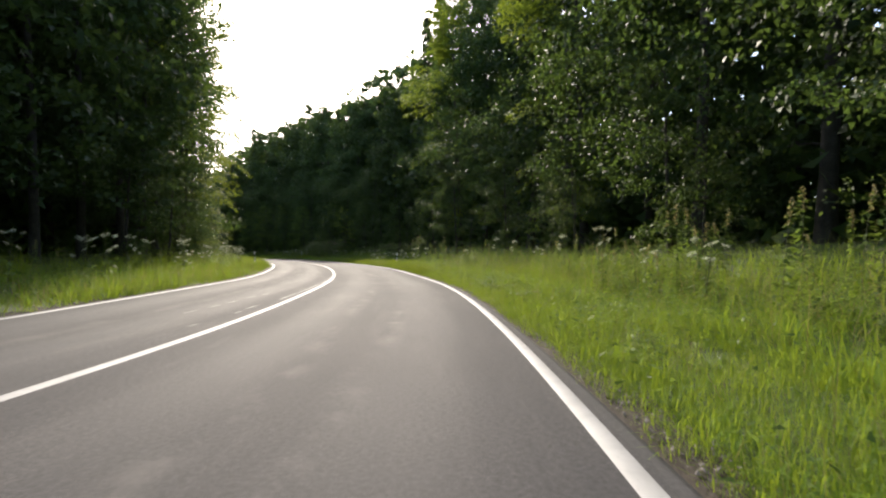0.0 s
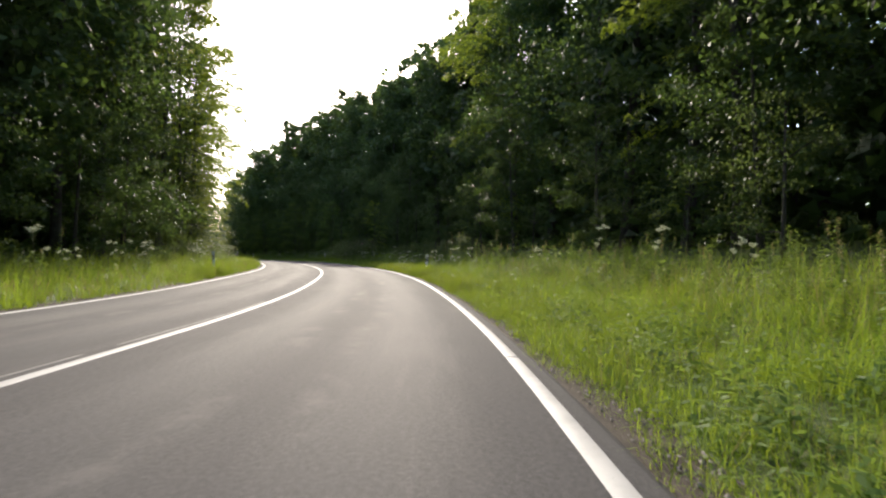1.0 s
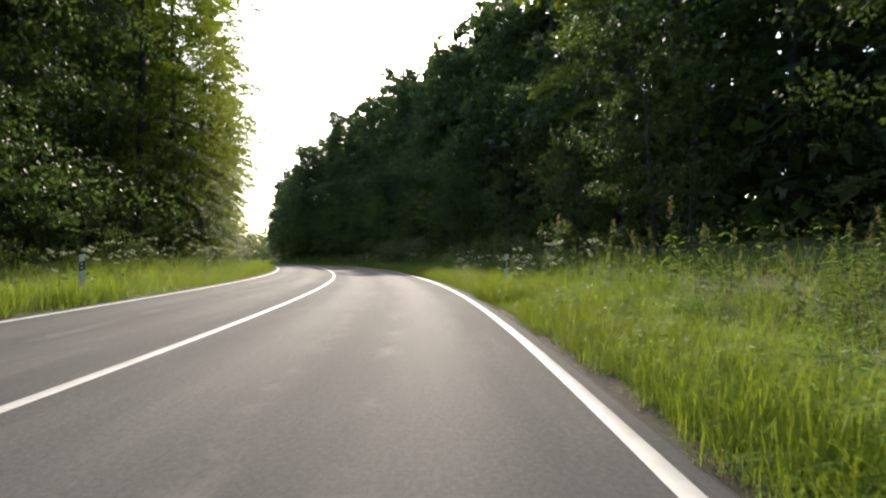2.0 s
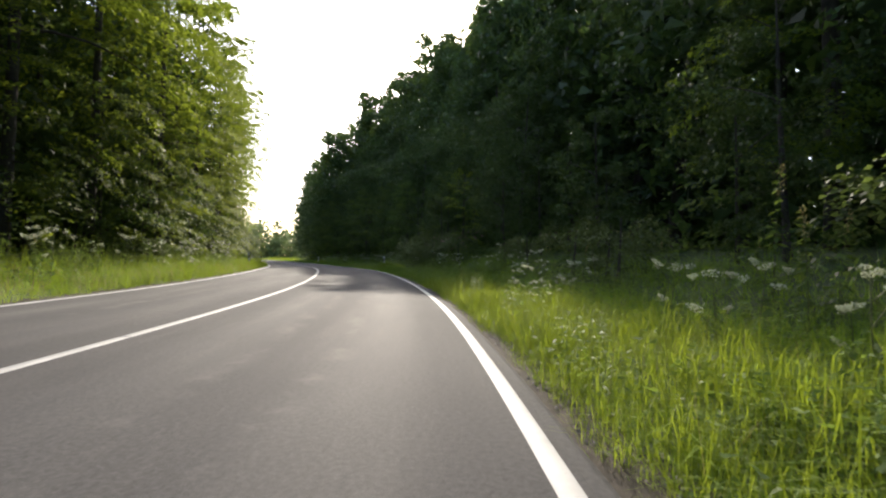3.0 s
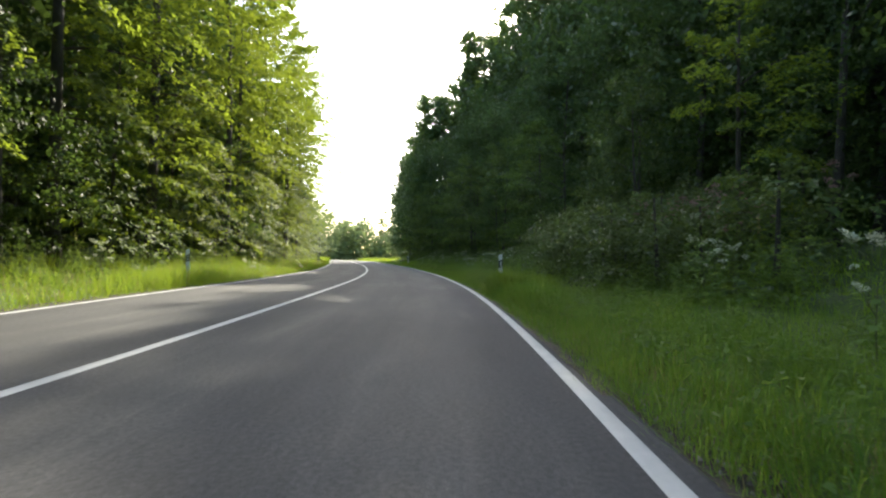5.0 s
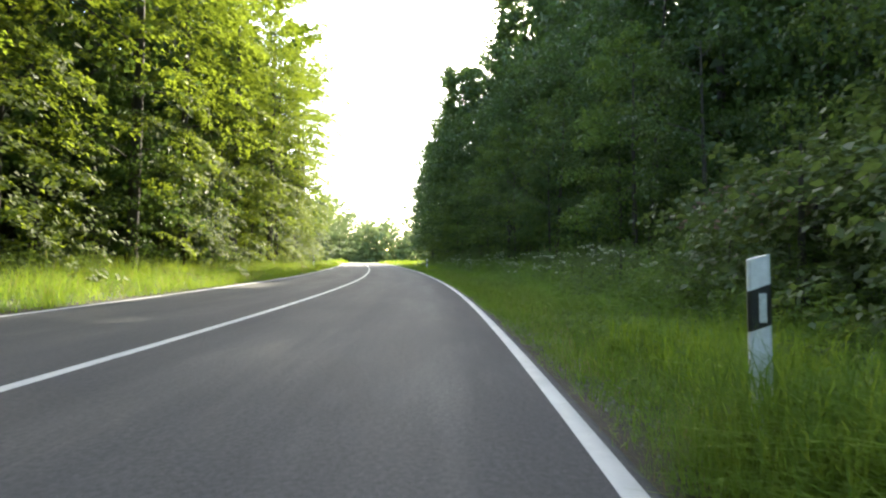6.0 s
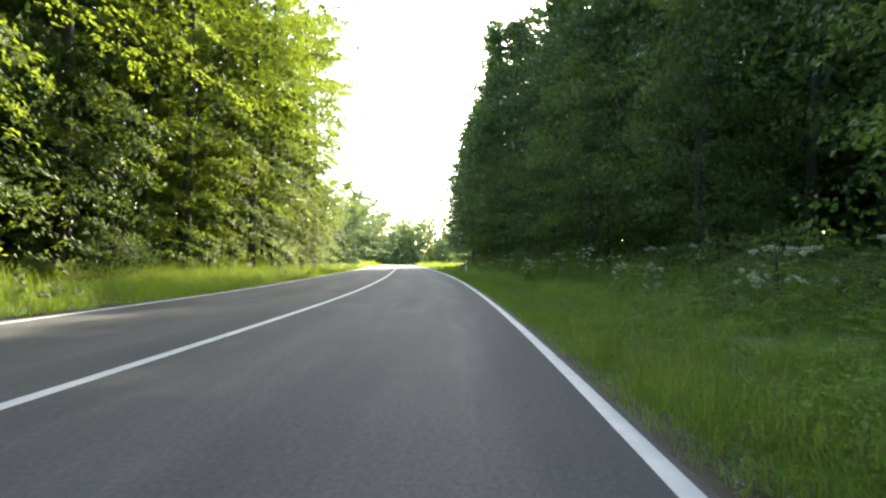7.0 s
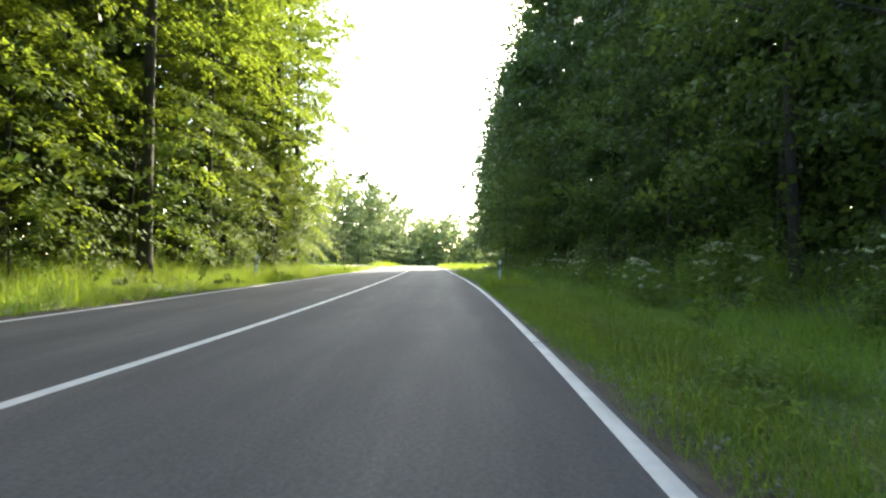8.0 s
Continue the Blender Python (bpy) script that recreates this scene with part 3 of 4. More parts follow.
# right of the road
row((NEAR[0], NEAR[2], NEAR[2]), 4, 25, 4.2, ((0, 12.0), (36, 12.6)), 0.9, ((0, 1.0), (25, 1.06)))
row((NEAR[0], NEAR[2], NEAR[2], NEAR[2], SPRUCE), 27, 56, 4.2, ((0, 12.0), (36, 12.8), (56, 14.8)), 1.1, ((0, 1.0), (25, 1.08), (50, 1.14)))
row((RIDGE, RIDGE, RIDGE, SPRUCE), 58, 77, 4.6, ((58, 13.4), (80, 13.2)), 0.4, ((58, 0.84), (80, 0.87)))
for s, d, size, turn in ((79.3, 13.9, 0.96, 200), (82.8, 13.2, 0.995, 40), (87.5, 13.9, 0.99, 160), (91.5, 13.6, 0.98, 250), (95.5, 12.6, 0.95, 95), (99.5, 11.6, 0.95, 310),
                         (104.5, 13.2, 1.0, 140), (111.0, 12.2, 0.9, 20), (62.0, 16.0, 0.9, 15), (66.5, 15.8, 0.92, 120), (71.0, 15.7, 0.94, 230), (75.5, 15.7, 0.95, 330)):
    plant(RIDGE, s, d, size, turn)
row((RIDGE, RIDGE, RIDGE, SPRUCE), 103.5, 140, 4.6, ((103, 10.4), (108, 8.9), (150, 9.3)), 0.4, ((103, 1.0), (109, 0.86), (122, 0.80), (150, 0.78)))
row(FAR, 122, 140, 4.6, ((120, 8.6), (150, 10.5)), 0.4, ((120, 0.8), (150, 0.8)))
row((EDGE[1],), 56, 119, 4.9, ((50, 9.6), (58, 10.2), (66, 11.2), (74, 11.0), (90, 10.6), (104, 9.6), (118, 8.8)), 0.6, ((54, 0.78), (70, 1.0), (94, 1.08), (104, 1.2), (112, 1.25), (120, 1.4)))
row((YOUNG[1], YOUNG[1], YOUNG[0]), 54, 118, 5.6, ((54, 8.8), (66, 9.1), (80, 8.4), (118, 7.6)), 0.8, ((54, 0.72), (118, 0.85)), "young trees along the edge")
for k, (s, d, size, turn) in enumerate(((67.0, 9.0, 0.72, 210), (74.5, 8.5, 0.95, 260), (83.0, 8.4, 0.9, 200), (88.5, 8.0, 1.12, 230), (97.0, 7.7, 0.85, 250), (104.0, 7.6, 1.15, 215), (111.5, 7.5, 0.9, 240))):
    plant(HORNBEAMS[k % 2], s, d, size, turn, "bushy hornbeams at the forest edge")
# the same on this side: unseen trees that hold back side light
row((DEEP,), -18, -5, 5.0, ((0, 11.8),), 0.5, ((0, 1.0),))
row((YOUNG[1],), 6, 54, 6.5, ((0, 9.8),), 0.7, ((0, 0.85),), "young trees along the edge")
row((BACK[0],), -18, 136, 4.5, ((0, 17.6),), 1.0, ((0, 1.0), (40, 1.05), (110, 1.0)))
row((DEEP,), -18, 136, 6.0, ((0, 24.5),), 1.5, ((0, 1.0),))
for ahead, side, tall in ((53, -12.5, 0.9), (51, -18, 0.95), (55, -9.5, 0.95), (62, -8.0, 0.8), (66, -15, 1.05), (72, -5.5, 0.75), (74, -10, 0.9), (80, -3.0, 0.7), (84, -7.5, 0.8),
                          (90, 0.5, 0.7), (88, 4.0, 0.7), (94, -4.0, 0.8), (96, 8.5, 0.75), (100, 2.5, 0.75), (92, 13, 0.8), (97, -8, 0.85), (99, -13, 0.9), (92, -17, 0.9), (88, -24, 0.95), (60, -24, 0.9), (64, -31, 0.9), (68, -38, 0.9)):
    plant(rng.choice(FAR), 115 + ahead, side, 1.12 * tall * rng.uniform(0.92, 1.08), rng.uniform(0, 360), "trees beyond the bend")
for k in range(13):
    plant(HAZEL[k % 2], 34 + 6.3 * k + rng.uniform(-1.5, 1.5), -(8.3 + rng.uniform(-0.5, 0.6)), rng.uniform(0.7, 1.1), rng.uniform(0, 360), "bushes along the forest edge")
for k in range(20):
    plant(HAZEL[k % 2], 8 + 5.4 * k + rng.uniform(-1.5, 1.5), (10.4 if 8 <= k <= 12 else 9.4) + rng.uniform(-0.5, 0.7), rng.uniform(0.65, 1.05), rng.uniform(0, 360), "bushes along the forest edge")
for s, d in ((41.8, 6.9), (42.7, 7.2), (43.8, 6.8)):
    plant(BRAMBLE, s, d, 1.0, rng.uniform(0, 360), "brambles on the bank")
for k in range(16):
    plant(BRAMBLE, 57.5 + 1.15 * k + rng.uniform(-0.4, 0.4), 6.5 + rng.uniform(-0.5, 0.8), rng.uniform(0.8, 1.2) * (1.0 if k < 6 else 0.6), rng.uniform(0, 360), "brambles on the bank")
for k in range(14):
    plant(BRAMBLE, 61.5 + 0.65 * k + rng.uniform(-0.4, 0.4), 7.5 + rng.uniform(-0.7, 0.9), rng.uniform(1.1, 1.6), rng.uniform(0, 360), "brambles on the bank")
for k in range(14):
    plant(BRAMBLE, 36 + 6 * k + rng.uniform(-1.5, 1.5), rng.choice((-6.7, 7.0)) + rng.uniform(-0.3, 0.3), rng.uniform(0.6, 1.0), rng.uniform(0, 360), "brambles on the bank")


# ---- undergrowth between the trees, with leaf masses added to close sky gaps ----
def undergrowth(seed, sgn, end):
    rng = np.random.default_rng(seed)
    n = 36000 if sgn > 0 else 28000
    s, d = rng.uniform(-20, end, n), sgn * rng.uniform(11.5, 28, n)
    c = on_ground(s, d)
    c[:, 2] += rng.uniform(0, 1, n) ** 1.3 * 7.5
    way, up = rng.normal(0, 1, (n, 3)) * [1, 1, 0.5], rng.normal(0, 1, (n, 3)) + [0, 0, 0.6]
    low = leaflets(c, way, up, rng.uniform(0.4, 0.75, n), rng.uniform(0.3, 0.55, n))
    # loose leaves high up, added to block sky light between the back crowns
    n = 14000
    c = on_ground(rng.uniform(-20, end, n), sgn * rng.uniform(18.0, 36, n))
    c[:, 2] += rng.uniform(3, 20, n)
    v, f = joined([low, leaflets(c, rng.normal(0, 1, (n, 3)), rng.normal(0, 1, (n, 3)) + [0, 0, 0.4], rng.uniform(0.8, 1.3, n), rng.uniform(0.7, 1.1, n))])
    tagged(new("undergrowth", mesh("undergrowth", v, f, OAK_AND_SHADE)), "dense dark undergrowth, with high loose leaves added to close sky gaps", "undergrowth", kind="stuff")


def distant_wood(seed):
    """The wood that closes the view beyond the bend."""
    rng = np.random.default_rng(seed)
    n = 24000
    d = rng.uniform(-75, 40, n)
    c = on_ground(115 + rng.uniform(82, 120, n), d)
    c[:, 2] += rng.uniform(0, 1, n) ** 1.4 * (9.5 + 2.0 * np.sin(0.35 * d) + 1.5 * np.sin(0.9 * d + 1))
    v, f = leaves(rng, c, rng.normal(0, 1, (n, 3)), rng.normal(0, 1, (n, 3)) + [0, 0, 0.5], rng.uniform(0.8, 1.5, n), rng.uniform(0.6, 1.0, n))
    tagged(new("distant_wood", mesh("distant_wood", v, f, HAZED_LEAF)), "green distant wood closing the view beyond the bend, leaf colour paled for haze", "wood", kind="stuff")


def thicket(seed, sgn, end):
    """Large loose dark leaves, added behind the last trees to block the sky."""
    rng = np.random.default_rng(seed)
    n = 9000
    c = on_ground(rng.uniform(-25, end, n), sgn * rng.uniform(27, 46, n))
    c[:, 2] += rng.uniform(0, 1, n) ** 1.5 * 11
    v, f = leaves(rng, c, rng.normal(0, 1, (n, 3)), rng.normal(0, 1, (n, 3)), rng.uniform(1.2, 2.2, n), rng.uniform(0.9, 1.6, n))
    tagged(new("thicket", mesh("thicket", v, f, OAK_AND_SHADE)), "dark leaf mass added deep inside the forest to block the sky", "thicket", kind="stuff")


distant_wood(23)
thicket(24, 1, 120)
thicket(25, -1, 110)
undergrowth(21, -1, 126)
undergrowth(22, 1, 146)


# ---- grass verges ----
def blades(rng, s, d, tall, wide, straight=False):
    n = len(s)
    root = on_ground(s, d)
    root[:, 2] -= 0.02
    az = rng.uniform(0, 2 * np.pi, n)
    out = np.stack([np.cos(az), np.sin(az), np.zeros(n)], 1)
    side = np.stack([-np.sin(az), np.cos(az), np.zeros(n)], 1) * (wide * rng.uniform(0.6, 1.3, n))[:, None] * 0.5
    lean = rng.uniform(0.05, 1.0, n) ** 0.8 * tall * 1.1
    z = np.array([0, 0, 1.0])
    mid = root + out * (lean * 0.26)[:, None] + z * (tall * 0.55)[:, None]
    tip = root + out * lean[:, None] + z * (tall * rng.uniform(0.85, 1.0, n))[:, None] - z * (lean * 0.35)[:, None]
    if straight:
        return np.stack([root - side, root + side, tip], 1).reshape(-1, 3), np.arange(n * 3).reshape(-1, 3)
    v = np.stack([root, mid - side, tip, mid + side], 1).reshape(-1, 3)
    return v, np.arange(n * 4).reshape(-1, 4)


def patchy(s, d):
    """Grass heights vary in patches a metre or two wide, and in clumps of a hand or two."""
    return 0.5 + 0.2 * np.sin(1.1 * s + 0.7 * np.sin(1.9 * d)) * np.sin(1.5 * d + 0.4 * s) + 0.18 * np.sin(0.37 * s + 1.3 * d + 1.0) + 0.3 * np.sin(6.3 * s + 2.1 * np.sin(5.1 * d)) * np.sin(7.7 * d + 1.9 * np.sin(4.3 * s))


def meadow(name, seed, n, s0, s1, d0, d1, lo, hi, wide, mat, label, tufts=9, straight=False):
    rng = np.random.default_rng(seed)
    k = n // tufts
    s, d = rng.uniform(s0, s1, k), rng.uniform(d0, d1, k)
    s, d = np.repeat(s, tufts) + rng.normal(0, 0.07, k * tufts), np.repeat(d, tufts) + rng.normal(0, 0.07, k * tufts)
    edge = np.where(d > 0, d - 3.37, -3.02 - d)
    ragged = np.interp(s, [10, 24, 45, 58], [0.03, 0.10, 0.10, -0.05]) + 0.07 * np.sin(2.3 * s) * np.sin(0.7 * s + 1) + 0.04 * np.sin(7.1 * s)
    keep = edge > np.maximum(ragged, -0.07)
    s, d, edge = s[keep], d[keep], edge[keep]
    tall = (lo + (hi - lo) * patchy(s, d)) * np.clip(0.55 + edge * 1.2, 0.55, 1.0) * rng.uniform(0.35, 1.12, len(s))
    v, f = blades(rng, s, d, tall, wide, straight)
    tagged(new(name, mesh(name, v, f, mat)), label, "grass", kind="stuff")


GREEN = "lush green verge grass, uncut, in tufts"
meadow("grass", 31, 44000, 0, 24, 3.42, 5.2, 0.16, 0.44, 0.0046, GRASS, GREEN, 12)
meadow("grass", 91, 56000, 0, 48, 3.42, 5.4, 0.14, 0.32, 0.006, GRASS, GREEN, 7, True)
meadow("grass", 93, 16000, 47, 61, 3.42, 5.4, 0.14, 0.32, 0.007, GREENER_GRASS, GREEN, 7, True)
meadow("grass", 87, 44000, 22, 48, 3.42, 5.0, 0.24, 0.62, 0.0046, GRASS, GREEN, 12)
meadow("grass", 94, 20000, 47, 61, 3.42, 5.0, 0.18, 0.46, 0.0058, GREENER_GRASS, GREEN, 12)
meadow("grass", 88, 48000, 0, 48, 4.8, 6.3, 0.22, 0.58, 0.008, GRASS, GREEN, 12, True)
meadow("grass", 95, 14000, 47, 61, 4.8, 6.3, 0.20, 0.5, 0.009, GREENER_GRASS, GREEN, 12, True)
meadow("grass", 30, 60000, 0, 95, 3.45, 4.1, 0.14, 0.36, 0.006, GRASS, GREEN, 9, True)
meadow("grass", 29, 46000, 0, 95, 3.27, 3.62, 0.08, 0.20, 0.007, GRASS, GREEN, 9, True)
meadow("grass", 28, 26000, 52, 98, 3.30, 3.55, 0.20, 0.38, 0.008, GREENER_GRASS, GREEN, 9, True)
meadow("grass", 32, 60000, 60, 100, 3.42, 5.0, 0.16, 0.40, 0.0070, GREENER_GRASS, GREEN, 12)
meadow("grass", 89, 40000, 60, 100, 4.8, 6.3, 0.18, 0.42, 0.010, GREENER_GRASS, GREEN, 12, True)
meadow("grass", 27, 9000, 100, 116, 3.38, 6.2, 0.26, 0.50, 0.012, GREENER_GRASS, GREEN, 9, True)
meadow("grass", 33, 30000, 0, 116, 6.2, 9.0, 0.35, 0.80, 0.013, GRASS, "tall grass at the foot of the forest edge", 9, True)
meadow("grass", 80, 8000, 5, 24, 5.6, 7.4, 0.5, 0.9, 0.007, GRASS, "tall grass at the foot of the forest edge", 9, True)
meadow("grass", 34, 95000, 2, 118, -6.4, -3.06, 0.20, 0.86, 0.012, GRASS, GREEN, 11, True)
meadow("grass", 35, 24000, 2, 118, -8.2, -6.0, 0.55, 1.05, 0.015, GRASS, "tall grass at the foot of the forest edge", 9, True)
meadow("grass", 36, 5000, 116, 134, -12, -3.06, 0.25, 0.5, 0.03, GRASS, "sunlit grass beyond the bend", 6)
meadow("grass", 37, 8000, 116, 170, 3.6, 14, 0.25, 0.5, 0.04, GRASS, "sunlit grass beyond the bend", 6)
meadow("grass", 90, 9000, 146, 168, -6, 12, 0.7, 1.3, 0.05, GRASS, "tall sunlit grass on the bank beyond the bend", 6, True)
meadow("grass", 44, 9000, 152, 182, -5, 6, 0.3, 0.6, 0.05, GRASS, "sunlit grass beyond the bend", 6)
meadow("grass", 45, 9000, 168, 190, -34, -5, 0.3, 0.6, 0.05, GRASS, "sunlit grass beyond the bend", 6)
meadow("grass", 79, 3200, 60.7, 62.45, 3.55, 4.15, 0.66, 0.82, 0.007, GREENER_GRASS, "tall grass round a roadside post", 7)
meadow("grass", 82, 2600, 58.4, 61.0, 3.5, 4.3, 0.48, 0.62, 0.007, GREENER_GRASS, "tall grass round a roadside post", 7)
meadow("grass", 77, 5200, 57.5, 62.4, 3.45, 4.4, 0.30, 0.48, 0.007, GREENER_GRASS, "tall grass round a roadside post", 7)
meadow("grass", 78, 1800, 29.4, 31.6, 3.45, 4.2, 0.58, 0.70, 0.007, GRASS, "tall grass round a roadside post", 7)
for seed, s, d in ((71, 63.4, 4.6), (72, 32.4, 4.7), (73, 63.4, -3.9), (74, 29.8, -3.9), (75, 96.4, -3.8), (76, 97.0, 4.1)):
    meadow("grass", seed, 2600, s - 1.7, s + 1.7, d - 0.6, d + 0.6, 0.46, 0.62, 0.007, GRASS, "tall grass round a roadside post", 7)
meadow("dry_grass", 46, 18000, 46, 95, 3.3, 4.3, 0.14, 0.30, 0.007, STRAW, "short straw-coloured grass along the asphalt edge", 4, True)
meadow("dry_grass", 38, 6000, -1, 52, 3.6, 6.0, 0.35, 0.75, 0.004, STRAW, "thin dry grass stalks among the green", 3, True)
meadow("dry_grass", 81, 3000, 4, 28, 5.4, 7.4, 0.7, 1.15, 0.006, STRAW, "tall straw-coloured grass in seed at the back of the verge", 3, True)
meadow("dry_grass", 39, 16000, -1, 118, -6.5, -3.2, 0.30, 0.70, 0.007, STRAW, "thin dry grass stalks among the green", 3)


def low_herbs(seed, n, s0, s1, d0, d1, tall):
    rng = np.random.default_rng(seed)
    k = n // 7
    s, d = np.repeat(rng.uniform(s0, s1, k), 7) + rng.normal(0, 0.09, 7 * k), np.repeat(rng.uniform(d0, d1, k), 7) + rng.normal(0, 0.09, 7 * k)
    c = on_ground(s, d)
    c[:, 2] += rng.uniform(0.05, 1.0, 7 * k) * tall * (0.4 + patchy(d, s))
    v, f = leaflets(c, rng.normal(0, 1, (7 * k, 3)) * [1, 1, 0.3], rng.normal(0, 0.5, (7 * k, 3)) + [0, 0, 1], (0.55 + 0.5 * tall) * rng.uniform(0.05, 0.12, 7 * k), (0.55 + 0.5 * tall) * rng.uniform(0.022, 0.045, 7 * k))
    tagged(new("low_herbs", mesh("low_herbs", v, f, HERB)), "small leafy herbs growing through the verge grass", "herbs", kind="stuff")


low_herbs(41, 20000, -1, 58, 3.6, 7.0, 0.30)
low_herbs(48, 20000, 56, 105, 3.7, 6.4, 0.24)
low_herbs(42, 9000, 20, 52, 5.8, 9.0, 0.8)
low_herbs(47, 14000, 50, 116, 5.7, 9.0, 0.95)
low_herbs(49, 7000, 58, 72, 5.2, 6.4, 0.6)
low_herbs(43, 14000, -1, 118, -7.5, -3.5, 0.45)


def leafy_stems(seed, clumps, s0, s1, d0, d1, lo, hi, leaf=0.085):
    """Upright leafy herbs in patches: leaves in crossed pairs up each stem, smaller towards the top."""
    rng = np.random.default_rng(seed)
    per, tiers = 9, 6
    s = np.repeat(rng.uniform(s0, s1, clumps), per) + rng.normal(0, 0.13, clumps * per)
    d = np.repeat(rng.uniform(d0, d1, clumps), per) + rng.normal(0, 0.13, clumps * per)
    n = len(s)
    root = on_ground(s, d)
    tall = np.repeat(rng.uniform(lo, hi, clumps), per) * rng.uniform(0.65, 1.1, n)
    lean = rng.normal(0, 0.12, (n, 3)) * [1, 1, 0]
    turn = rng.uniform(0, 6.28, n)
    pieces = []
    for k in range(tiers):
        q = (k + 0.9) / tiers
        at = root + (lean * q + [0, 0, 1.0]) * (tall * q)[:, None]
        size = leaf * (1.25 - 0.75 * q) * rng.uniform(0.8, 1.25, n)
        for flip in (0.0, np.pi):
            a = turn + k * 1.45 + flip + rng.normal(0, 0.2, n)
            out = np.stack([np.cos(a), np.sin(a), rng.normal(0.05, 0.25, n)], 1)
            pieces.append(leaves(rng, at + out * (size * 0.5)[:, None], out, rng.normal(0, 0.25, (n, 3)) + [0, 0, 1], size, size * 0.38))
    side = np.stack([np.cos(turn), np.sin(turn), 0 * turn], 1) * 0.003
    top = root + (lean + [0, 0, 1.0]) * tall[:, None]
    pieces.append((np.stack([root - side, root + side, top + side * 0.4, top - side * 0.4], 1).reshape(-1, 3), np.arange(n * 4).reshape(-1, 4)))
    tagged(new("leafy_herbs", mesh("leafy_herbs", *joined(pieces), HERB)), "upright leafy herbs standing in patches in the verge", "herbs", kind="stuff")


leafy_stems(92, 110, 6, 116, -5.8, -3.7, 0.2, 0.5, 0.10)
leafy_stems(82, 240, 0, 58, 3.9, 6.6, 0.22, 0.5)
leafy_stems(83, 90, 4, 27, 5.6, 7.6, 0.4, 0.8, 0.10)
leafy_stems(84, 170, 50, 104, 5.4, 7.4, 0.4, 1.0, 0.12)
leafy_stems(85, 90, 56, 100, 4.0, 5.6, 0.15, 0.35)
leafy_stems(86, 120, 6, 116, -7.6, -5.4, 0.6, 1.15, 0.12)


def grit(seed, n, s0, s1, d0, d1):
    rng = np.random.default_rng(seed)
    s, d = rng.uniform(s0, s1, n), rng.uniform(d0, d1, n)
    c = place(s, d, -0.012)
    r = rng.uniform(0.005, 0.018, n)[:, None, None]
    corner = np.array([[1, 0, 0], [-0.4, 0.9, 0], [-0.5, -0.8, 0], [0, 0, 0.9]])
    v = c[:, None] + r * (corner + rng.normal(0, 0.25, (n, 4, 3)))
    b = np.arange(n)[:, None] * 4
    f = np.concatenate([b + [0, 1, 3], b + [1, 2, 3], b + [2, 0, 3]], 1).reshape(-1, 3)
    tagged(new("grit", mesh("grit", v.reshape(-1, 3), f, STONE)), "loose grit and small stones beside the asphalt", "gravel", kind="stuff")


grit(51, 7000, -1, 100, 3.44, 3.72)


